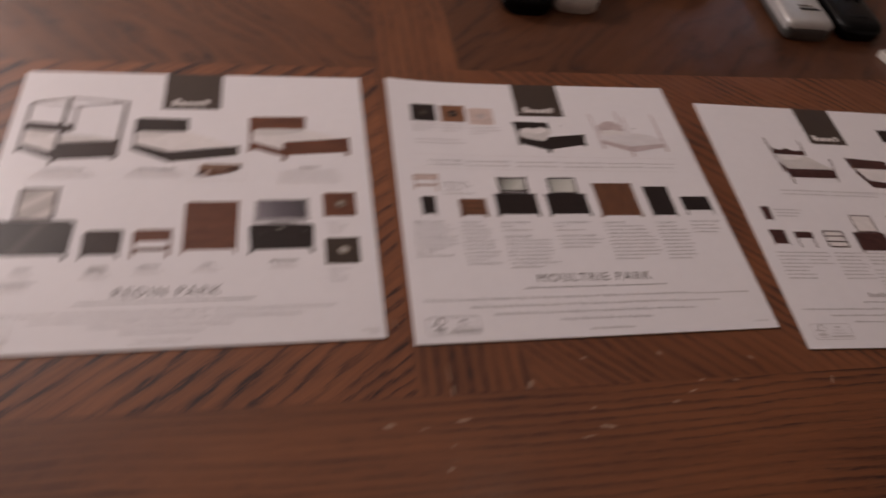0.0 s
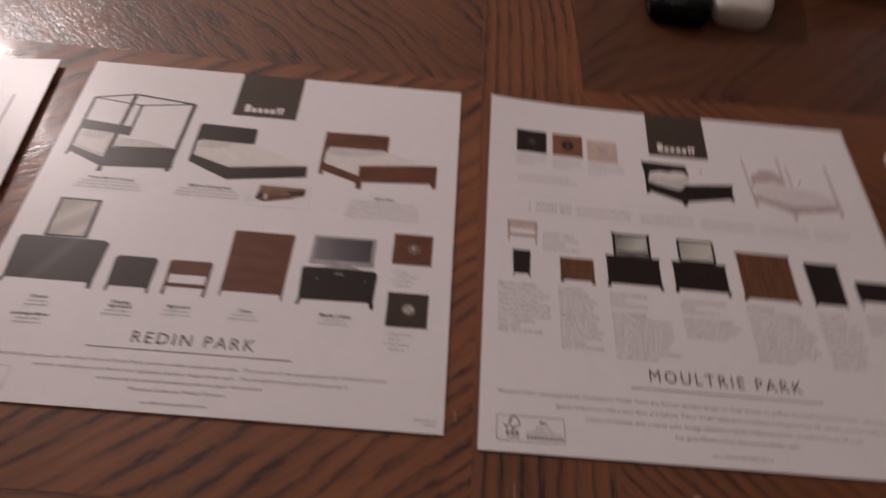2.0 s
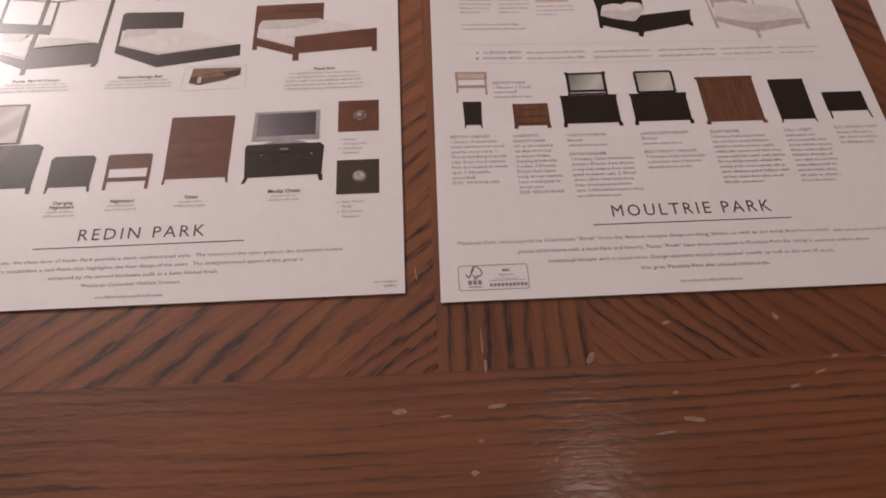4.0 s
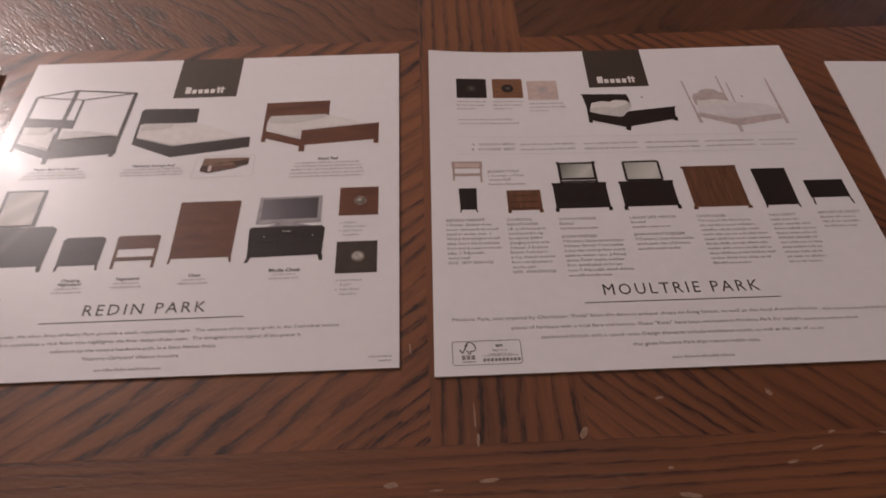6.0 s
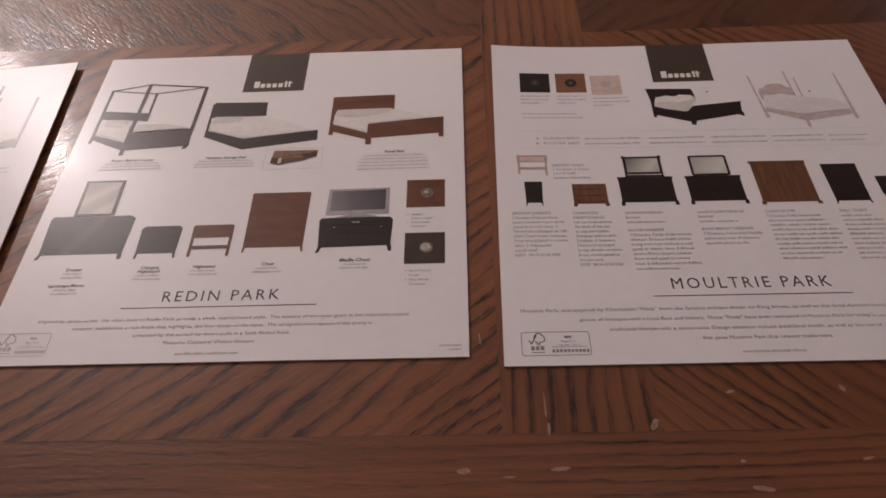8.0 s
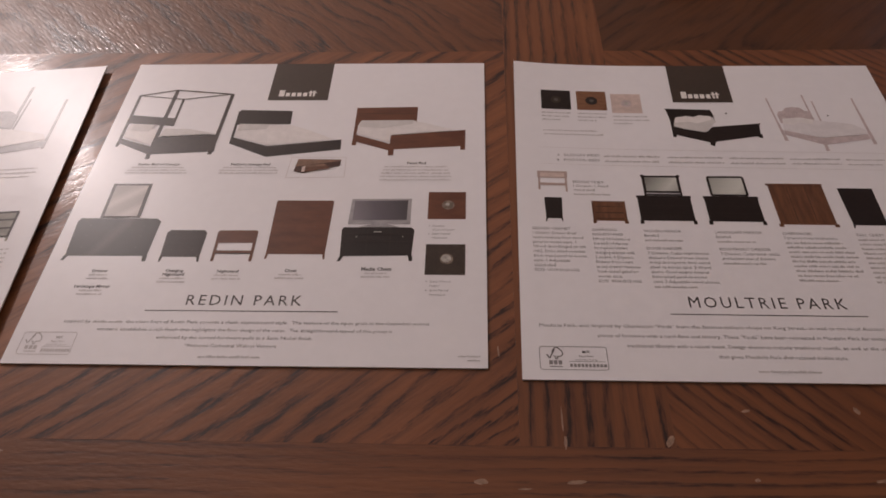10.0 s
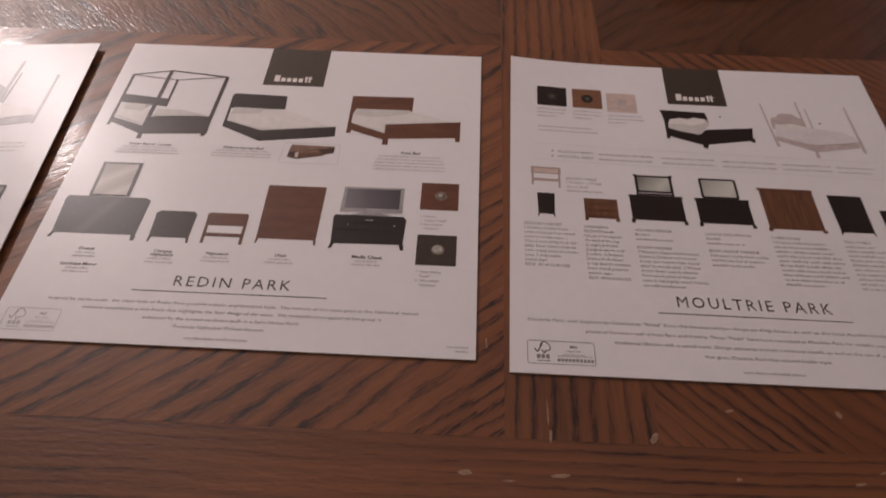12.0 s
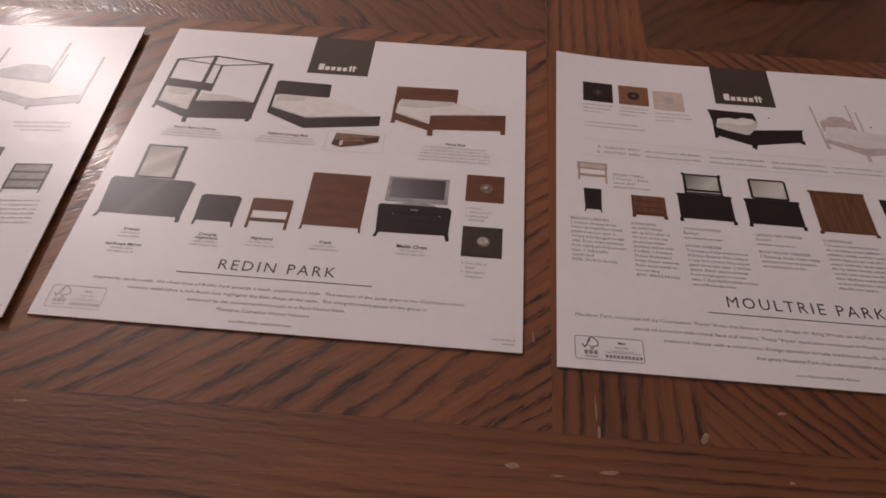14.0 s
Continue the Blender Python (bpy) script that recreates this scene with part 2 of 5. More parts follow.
TAN_INK = plain("ink_tan", (0.22, 0.125, 0.085), INK, vary=0.25, scale=200)
SILVER_INK = plain("ink_silver", (0.36, 0.345, 0.36), INK, vary=0.15, scale=120)
NICKEL = plain("ink_nickel", (0.42, 0.40, 0.37), INK, vary=0.3, scale=500)
WHITE_INK = plain("ink_white", (0.78, 0.74, 0.72), INK, vary=0.04)
SILVER_TRACE = plain("ink_silver_trace", (0.11, 0.098, 0.09), INK, vary=0.1)
TAUPE_DRAWER = plain("ink_taupe_drawer", (0.25, 0.235, 0.205), INK, vary=0.2, scale=200)
MAHOGANY = plain("ink_mahogany", (0.060, 0.022, 0.020), INK, vary=0.3, scale=180)

BLACK_PLASTIC = plain("black_plastic", (0.004, 0.004, 0.0045), 0.24, vary=0.2, bump=0.03, bump_scale=900, spec=0.16)
RUBBER = plain("dark_rubber", (0.016, 0.016, 0.017), 0.5, vary=0.2)
GREY_RUBBER = plain("grey_rubber", (0.27, 0.25, 0.22), 0.55, vary=0.15)
WHITE_PLASTIC = plain("white_plastic", (0.62, 0.60, 0.57), 0.35, vary=0.06, bump=0.03, bump_scale=900)
SILVER_PLASTIC = plain("silver_plastic", (0.52, 0.515, 0.51), 0.33, metal=0.35, vary=0.08, bump=0.03, bump_scale=900)
GREY_SHELL = plain("grey_shell", (0.10, 0.097, 0.094), 0.4, vary=0.1)
PALE_MARK = plain("pale_marking", (0.60, 0.60, 0.58), 0.5)
BLUE_BOX = plain("navy_card", (0.012, 0.012, 0.045), 0.35, vary=0.3, scale=60)
BLUE_CASE = plain("blue_case", (0.026, 0.042, 0.22), 0.3, vary=0.35, scale=50, spec=0.3)
WHITE_BOARD = plain("white_board", (0.47, 0.42, 0.43), 0.5, vary=0.08)
BLACK_LEATHER = plain("black_leather", (0.0035, 0.0033, 0.0033), 0.6, vary=0.3, bump=0.4, bump_scale=700, spec=0.12)
WHITE_CLOTH = plain("white_cloth", (0.88, 0.85, 0.81), 0.75, vary=0.06, scale=30, bump=0.25, bump_scale=250)
STEEL = plain("dull_steel", (0.20, 0.19, 0.18), 0.42, metal=1.0, vary=0.2)
PINK = plain("pink_plastic", (0.62, 0.24, 0.26), 0.35, vary=0.1)
PANE_GLASS = plain("window_glass", (0.9, 0.9, 0.9), 0.03)
PANE_GLASS.node_tree.nodes["Principled BSDF"].inputs["Transmission Weight"].default_value = 1.0
PANE_GLASS.node_tree.nodes["Principled BSDF"].inputs["IOR"].default_value = 1.45
WALL = plain("wall_paint", (0.60, 0.52, 0.46), 0.85, vary=0.04, scale=4, bump=0.15, bump_scale=120)
# ceiling colour kept pale so the unseen ceiling gives more fill light
CEIL = plain("ceiling_paint", (0.82, 0.79, 0.75), 0.9, vary=0.03, scale=4, bump=0.2, bump_scale=90)
CARPET = plain("brown_carpet", (0.070, 0.052, 0.042), 0.95, vary=0.3, scale=50, bump=0.8, bump_scale=500, spec=0.1)
BRASS = plain("aged_brass", (0.40, 0.27, 0.12), 0.35, metal=1.0, vary=0.2)


# ---------------------------------------------------------------- builders
def empty(name, m):
    ob = new(name)
    ob.empty_display_size = 0.05
    ob.matrix_world = m
    return ob


def part(name, bm, material, parent, label=""):
    me = bpy.data.meshes.new(name)
    bm.normal_update()
    bm.to_mesh(me)
    bm.free()
    me.materials.append(material)
    ob = new(name, me)
    ob.parent = parent
    return tagged(ob, label)


def block(size, at=(0, 0, 0), bevel=0.0, seg=2, turn=0.0):
    """A bevelled block that stands on at."""
    bm = bmesh.new()
    bmesh.ops.create_cube(bm, size=1)
    bmesh.ops.scale(bm, vec=size, verts=bm.verts)
    if bevel:
        bmesh.ops.bevel(bm, geom=bm.edges[:], offset=bevel, segments=seg, affect="EDGES", profile=0.5)
    bmesh.ops.transform(bm, matrix=pose(at[0], at[1], at[2] + size[2] / 2, 0, 0, turn), verts=bm.verts)
    return bm


def rod(r0, r1, h, at=(0, 0, 0), n=20, turn=(0, 0, 0), bevel=0.0):
    bm = bmesh.new()
    bmesh.ops.create_cone(bm, cap_ends=True, segments=n, radius1=r0, radius2=r1, depth=h)
    if bevel:
        rim = [e for e in bm.edges if abs(e.verts[0].co.z - e.verts[1].co.z) < 1e-6]
        bmesh.ops.bevel(bm, geom=rim, offset=bevel, segments=2, affect="EDGES", profile=0.5)
    bmesh.ops.translate(bm, vec=(0, 0, h / 2), verts=bm.verts)
    bmesh.ops.transform(bm, matrix=pose(*at, *turn), verts=bm.verts)
    return bm


def smooth(ob):
    for f in ob.data.polygons:
        f.use_smooth = True
    return ob


def structure(name, bm, material, label):
    ob = part(name, bm, material, None)
    return tagged(ob, label, name.split("_")[0], kind="structure")


# ---------------------------------------------------------------- the room
# walls and ceiling are unseen, added to close the room and bounce lamp light
X0, X1, Y0, Y1, H = -2.6, 2.8, -2.3, 2.3, 2.42
structure("floor", block((X1 - X0 + 0.4, Y1 - Y0 + 0.4, 0.1), ((X0 + X1) / 2, (Y0 + Y1) / 2, -0.1)), CARPET, "dark brown carpeted floor under the table")
structure("ceiling", block((X1 - X0 + 0.4, Y1 - Y0 + 0.4, 0.1), ((X0 + X1) / 2, (Y0 + Y1) / 2, H)), CEIL, "unseen plain off-white ceiling, kept pale to bounce light")
WX0, WX1, WZ0, WZ1 = 1.85, 2.45, 1.55, 2.15  # the window's opening
bm = bmesh.new()
for sx, cx, z0, z1 in ((WX0 - X0, (X0 + WX0) / 2, 0, H), (X1 - WX1, (WX1 + X1) / 2, 0, H), (WX1 - WX0, (WX0 + WX1) / 2, 0, WZ0), (WX1 - WX0, (WX0 + WX1) / 2, WZ1, H)):
    bmesh.ops.create_cube(bm, size=1, matrix=Matrix.Translation((cx, Y1 + 0.06, (z0 + z1) / 2)) @ Matrix.Diagonal((sx, 0.12, z1 - z0, 1)))
structure("wall_north", bm, WALL, "unseen plain beige painted wall with a small window")
win = tagged(empty("window_1", pose((WX0 + WX1) / 2, Y1 + 0.06, WZ0)), "small white-framed window with dusk outside", "window", kind="structure")
ww, wh = WX1 - WX0, WZ1 - WZ0
for sx, sz, x, z in ((ww - 0.004, 0.04, 0, 0.002), (ww - 0.004, 0.04, 0, wh - 0.042), (0.04, wh - 0.088, -ww / 2 + 0.022, 0.044), (0.04, wh - 0.088, ww / 2 - 0.022, 0.044)):
    part("window_frame", block((sx, 0.05, sz), (x, 0, z), 0.004), WHITE_PLASTIC, win)
pane = part("pane", block((ww - 0.09, 0.004, wh - 0.09), (0, 0, 0.045)), PANE_GLASS, win)
pane.visible_shadow = False
structure("wall_south", block((X1 - X0, 0.12, H), ((X0 + X1) / 2, Y0 - 0.06, 0)), WALL, "unseen plain beige painted wall closing the room")
structure("wall_east", block((0.12, Y1 - Y0 + 0.24, H), (X1 + 0.06, (Y0 + Y1) / 2, 0)), WALL, "unseen plain beige painted wall closing the room")
structure("wall_west", block((0.12, Y1 - Y0 + 0.24, H), (X0 - 0.06, (Y0 + Y1) / 2, 0)), WALL, "unseen plain beige painted wall closing the room")

# ---------------------------------------------------------------- the table
TX0, TX1, TY0, TY1 = -0.58, 1.25, -0.166, 0.760
BX0, BX1, SEAM = 0.296, 0.377, 0.2975
FIELD_Y0, FIELD_Y1 = -0.045, 0.640
FIELD_X0, FIELD_X1 = -0.46, 1.13
VENEER = 0.004
table = tagged(empty("dining_table", pose(0, 0, 0)), "dark red-brown stained oak dining table with mirrored veneer", "table")


def slab(x0, x1, y0, y1, z1, thick, mitre=None):
    """A veneer leaf; mitre cuts the ends at 45 degrees towards the table's middle."""
    bm = bmesh.new()
    g = 0.00002
    c = [(x0 + g, y0 + g), (x1 - g, y0 + g), (x1 - g, y1 - g), (x0 + g, y1 - g)]
    if mitre:
        c = mitre
    f = bm.faces.new([bm.verts.new((x, y, z1 - thick)) for x, y in c])
    r = bmesh.ops.extrude_face_region(bm, geom=[f])
    bmesh.ops.translate(bm, vec=(0, 0, thick), verts=[v for v in r["geom"] if isinstance(v, bmesh.types.BMVert)])
    bmesh.ops.recalc_face_normals(bm, faces=bm.faces)
    return bm


part("core", block((TX1 - TX0 - 0.004, TY1 - TY0 - 0.004, 0.026), ((TX0 + TX1) / 2, (TY0 + TY1) / 2, TOP - 0.0302), 0.006, 3), OAK_BORDER, table, "solid oak edge of the table top")
part("border", slab(0, 0, 0, 0, TOP, VENEER, [(TX0, TY0), (TX1, TY0), (FIELD_X1, FIELD_Y0 - 0.00002), (FIELD_X0, FIELD_Y0 - 0.00002)]), OAK_BORDER, table, "straight-grained border with worn chips")
part("border", slab(0, 0, 0, 0, TOP, VENEER, [(FIELD_X0, FIELD_Y1 + 0.00002), (FIELD_X1, FIELD_Y1 + 0.00002), (TX1, TY1), (TX0, TY1)]), OAK_BORDER, table)
part("border", slab(0, 0, 0, 0, TOP, VENEER, [(TX0, TY0 + 0.0004), (FIELD_X0 - 0.0003, FIELD_Y0), (FIELD_X0 - 0.0003, FIELD_Y1), (TX0, TY1 - 0.0004)]), OAK_BAND, table)
part("border", slab(0, 0, 0, 0, TOP, VENEER, [(FIELD_X1 + 0.0003, FIELD_Y0), (TX1, TY0 + 0.0004), (TX1, TY1 - 0.0004), (FIELD_X1 + 0.0003, FIELD_Y1)]), OAK_BAND, table)
part("centre_band", slab(BX0, BX1, FIELD_Y0, FIELD_Y1, TOP, VENEER), OAK_BAND, table, "cross-grained centre band")
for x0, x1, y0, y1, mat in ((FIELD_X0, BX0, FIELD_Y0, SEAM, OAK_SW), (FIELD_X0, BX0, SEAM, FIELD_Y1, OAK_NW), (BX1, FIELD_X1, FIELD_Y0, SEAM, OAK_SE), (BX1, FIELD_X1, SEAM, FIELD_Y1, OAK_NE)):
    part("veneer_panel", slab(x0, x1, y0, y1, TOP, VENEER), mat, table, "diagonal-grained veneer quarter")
for x in (TX0 + 0.09, TX1 - 0.09):
    for y in (TY0 + 0.09, TY1 - 0.09):
        bm = rod(0.022, 0.040, TOP - 0.0302, (x, y, 0), 20, bevel=0.004)
        smooth(part("leg", bm, OAK_LEG, table))
for w, dd, x, y in ((TX1 - TX0 - 0.27, 0.022, (TX0 + TX1) / 2, TY0 + 0.09), (TX1 - TX0 - 0.27, 0.022, (TX0 + TX1) / 2, TY1 - 0.09), (0.022, TY1 - TY0 - 0.27, TX0 + 0.09, (TY0 + TY1) / 2), (0.022, TY1 - TY0 - 0.27, TX1 - 0.09, (TY0 + TY1) / 2)):
    part("apron", block((w, dd, 0.085), (x, y, TOP - 0.1154), 0.003), OAK_LEG, table)

# chips in the finish: x, y, length, width, turn
for x, y, ln, wd, a in ((0.374, -0.0415, .009, .0055, 60), (0.276, -0.0645, .009, .0045, 0), (0.324, -0.0640, .012, .0035, 3), (0.298, -0.0680, .009, .0016, 4),
                        (0.417, -0.0235, .006, .003, 10), (0.475, -0.0225, .006, .004, 120), (0.414, -0.0615, .004, .003, 0), (0.420, -0.0755, .014, .0035, -8)) + (
                        (0.405, -0.0815, .013, .0018, 5), (0.475, -0.0610, .009, .0025, 8), (0.490, -0.0540, .010, .002, 20), (0.526, -0.0475, .007, .002, -10),
                        (0.315, -0.0810, .004, .003, 0), (0.311, -0.0960, .005, .004, 10), (0.319, -0.030, .020, .0016, 91), (0.320, -0.043, .010, .003, 88),
                        (0.545, -0.030, .007, .003, 140), (0.602, -0.052, .010, .003, 70), (0.020, -0.052, .010, .002, 2), (0.500, -0.046, .006, .002, 15), (0.286, 0.012, .010, .0016, 95)):
    bm = bmesh.new()
    n = 11
    vs = []
    for i in range(n):
        t = 2 * math.pi * i / n
        k = random.uniform(0.6, 1.0)
        vs.append(bm.verts.new((ln * 0.46 * k * math.cos(t), wd * 0.40 * k * math.sin(t), 0)))
    bm.faces.new(vs)
    bmesh.ops.transform(bm, matrix=pose(x, y, TOP + 0.00008, 0, 0, a), verts=bm.verts)
    part("chip", bm, BARE, table, "pale chip in the finish")

# ---------------------------------------------------------------- printed cards
SIDE, THICK, CELLS = 0.280, 0.0011, 24
LAYER = 0.00011


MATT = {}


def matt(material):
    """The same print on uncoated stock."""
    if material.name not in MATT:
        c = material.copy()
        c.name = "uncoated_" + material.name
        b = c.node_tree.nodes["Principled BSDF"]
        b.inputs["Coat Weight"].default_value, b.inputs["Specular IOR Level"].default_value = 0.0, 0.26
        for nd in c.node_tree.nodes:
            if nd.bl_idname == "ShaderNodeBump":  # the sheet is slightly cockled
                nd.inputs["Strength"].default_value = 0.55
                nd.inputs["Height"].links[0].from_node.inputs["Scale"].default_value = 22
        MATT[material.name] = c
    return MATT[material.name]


class Card:
    def __init__(self, at, turn, label, curl=0.0, lift=0.0, coated=True, corners=((0, 0),) * 4, curl_right=None, shift=None):
        """corners: how far, in millimetres, each corner (from the lower left, against the clock) lies off the square."""
        self.curl, self.lift, self.coated, self.corners = curl, lift, coated, corners
        self.curl_right = curl if curl_right is None else curl_right
        self.shift = shift or (lambda a, b: (0.0, 0.0))
        self.ob = tagged(empty("brochure_card", pose(at[0], at[1], TOP + 0.0002, 0, 0, turn)), label, "brochure", "furniture cards on the table")
        self.count = 0
        self.paper()

    def rise(self, u, v):
        a, b = 2 * u / SIDE - 1, v / SIDE
        return (self.curl if a < 0 else self.curl_right) * abs(a) ** 3 * max(b, 0) ** 2 + self.lift * (max(u, 0) / SIDE) ** 4

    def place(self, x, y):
        """A point of the square sheet, moved by the corner offsets that make up for lens distortion."""
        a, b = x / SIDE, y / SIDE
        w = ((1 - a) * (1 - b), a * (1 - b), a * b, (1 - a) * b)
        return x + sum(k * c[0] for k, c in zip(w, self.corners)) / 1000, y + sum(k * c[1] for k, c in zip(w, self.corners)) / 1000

    def bend(self, bm, h):
        for v in bm.verts:
            v.co.z += h + self.rise(v.co.x, v.co.y)
            du, dv = self.shift(v.co.x / SIDE, v.co.y / SIDE)
            v.co.x, v.co.y = self.place(v.co.x + du / 1000, v.co.y + dv / 1000)
        return bm

    def paper(self):
        n, s, vs, fs = CELLS + 1, SIDE / CELLS, [], []
        for z in (0.0, THICK):
            for j in range(n):
                for i in range(n):
                    vs.append((*self.place(i * s, j * s), z + self.rise(i * s, j * s)))
        o = n * n
        for j in range(CELLS):
            for i in range(CELLS):
                a = j * n + i
                fs += [(o + a, o + a + 1, o + a + n + 1, o + a + n), (a + n, a + n + 1, a + 1, a)]
        ring = [i for i in range(n)] + [j * n + n - 1 for j in range(1, n)] + [(n - 1) * n + i for i in range(n - 2, -1, -1)] + [j * n for j in range(n - 2, 0, -1)]
        side = len(fs)
        fs += [(a, b, o + b, o + a) for a, b in zip(ring, ring[1:] + ring[:1])]
        me = bpy.data.meshes.new("paper")
        me.from_pydata(vs, [], fs)
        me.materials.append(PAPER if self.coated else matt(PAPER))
        me.materials.append(EDGE)
        for i, f in enumerate(me.polygons):
            f.material_index = 1 if i >= side else 0
        ob = new("paper", me)
        ob.parent = self.ob

    def cut(self, bm):
        if self.curl or self.lift:
            us, vv = [v.co.x for v in bm.verts], [v.co.y for v in bm.verts]
            for lo, hi, axis in ((min(us), max(us), 0), (min(vv), max(vv), 1)):
                for i in range(1, CELLS):
                    p = i * SIDE / CELLS
                    if lo < p < hi:
                        co, no = [0, 0, 0], [0, 0, 0]
                        co[axis], no[axis] = p, 1
                        bmesh.ops.bisect_plane(bm, geom=bm.verts[:] + bm.edges[:] + bm.faces[:], dist=1e-7, plane_co=co, plane_no=no)
        return bm

    def area(self, name, polys, material, level=1, parent=None, label=""):
        """Printed areas, in millimetres from the card's lower left corner."""
        bm = bmesh.new()
        for k, p in enumerate(polys):
            f = bm.faces.new([bm.verts.new((u / 1000, v / 1000, 8e-6 * (k % 12))) for u, v in p])
            f.normal_update()
            if f.normal.z < 0:
                f.normal_flip()
        bmesh.ops.triangulate(bm, faces=bm.faces[:])
        self.bend(self.cut(bm), THICK + LAYER * level)
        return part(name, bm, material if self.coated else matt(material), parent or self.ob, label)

    def picture(self, name, pieces, label=""):
        """The first piece is the picture; the rest lie on it as its parts."""
        head = None
        for k, (kind, polys, mat) in enumerate(pieces):
            for group in ([[p] for p in polys] if head and kind in ("pull", "drawer_line") else [polys]):
                ob = self.area(kind if head else name, group, mat, 1 + k, head, "" if head else label)
                head = head or ob
        return head

    def text(self, body, u, v, height, width=0, align="LEFT", material=None, gap=1.0, name="printed_words", label="", heavy=0.0):
        """Words whose capitals are `height` millimetres high, from or about u on the line v."""
        c = bpy.data.curves.new("words", "FONT")
        c.body, c.align_x, c.resolution_u, c.space_character = body, align, 2, gap
        c.offset = heavy
        c.size = 1.0
        tmp = new("words", c)
        me = bpy.data.meshes.new_from_object(tmp.evaluated_get(bpy.context.evaluated_depsgraph_get()))
        bpy.data.objects.remove(tmp)
        bpy.data.curves.remove(c)
        bm = bmesh.new()
        bm.from_mesh(me)
        bpy.data.meshes.remove(me)
        xs = [q.co.x for q in bm.verts]
        sy = height / 1000 / 0.70
        sx = width / 1000 / (max(xs) - min(xs)) if width else sy
        for q in bm.verts:
            q.co = (u / 1000 + (q.co.x - (min(xs) if align == "LEFT" else 0)) * sx, v / 1000 + q.co.y * sy, 0)
        self.bend(bm, THICK + LAYER)
        return part(name, bm, material or TYPE, self.ob, label)

    def lines(self, rows, h, material=None, name="text_block", seed=1):
        """Small print as bars of word length. rows: u from, u to, v."""
        rng = random.Random(seed)
        polys = []
        for u0, u1, v in rows:
            u = u0
            while u < u1:
                w = min(rng.uniform(1.6, 6.5) * h / 1.1, u1 - u)
                n = max(1, round(w / (0.62 * h)))  # one short bar for each letter
                for k in range(n):
                    a = u + w * k / n
                    polys.append(box(a, v, a + w / n * rng.uniform(0.6, 0.8), v + h * rng.choice((0.62, 0.66, 0.68, 0.95))))
                u += w + 0.42 * h
        return self.area(name, polys, material or FAINT)


def box(u0, v0, u1, v1):
    return [(u0, v0), (u1, v0), (u1, v1), (u0, v1)]


def disc(u, v, r, n=18):
    return [(u + r * math.cos(2 * math.pi * i / n), v + r * math.sin(2 * math.pi * i / n)) for i in range(n)]


def bar(a, b, w):
    """A strip from a to b."""
    dx, dy = b[0] - a[0], b[1] - a[1]
    k = w / 2 / math.hypot(dx, dy)
    return [(a[0] - dy * k, a[1] + dx * k), (a[0] + dy * k, a[1] - dx * k), (b[0] + dy * k, b[1] - dx * k), (b[0] - dy * k, b[1] + dx * k)]


def frame_strips(q, w):
    return [bar(q[i], q[(i + 1) % len(q)], w) for i in range(len(q))]


def tab_on(card, u0, v0, u1):
    tab = card.area("header_tab", [box(u0, v0, u1, 280.0)], TAB, label="dark taupe header tab")
    m, y = (u0 + u1) / 2, v0 + 4.5
    # the maker's mark, as a row of plain white shapes
    ps = [box(m - 15.5, y, m - 11.2, y + 7.6)]
    for k in range(4):
        ps.append(box(m - 10.2 + k * 4.5, y, m - 6.9 + k * 4.5, y + 4.6))
    ps += [box(m + 8.3, y, m + 9.9, y + 7.0), box(m + 11.0, y, m + 12.6, y + 7.0), box(m + 7.4, y + 4.2, m + 14.0, y + 5.2)]
    for q in ps:
        card.area("mark_bar", [q], WHITE_INK, 2 + 0.1 * (q is ps[-1]), tab)


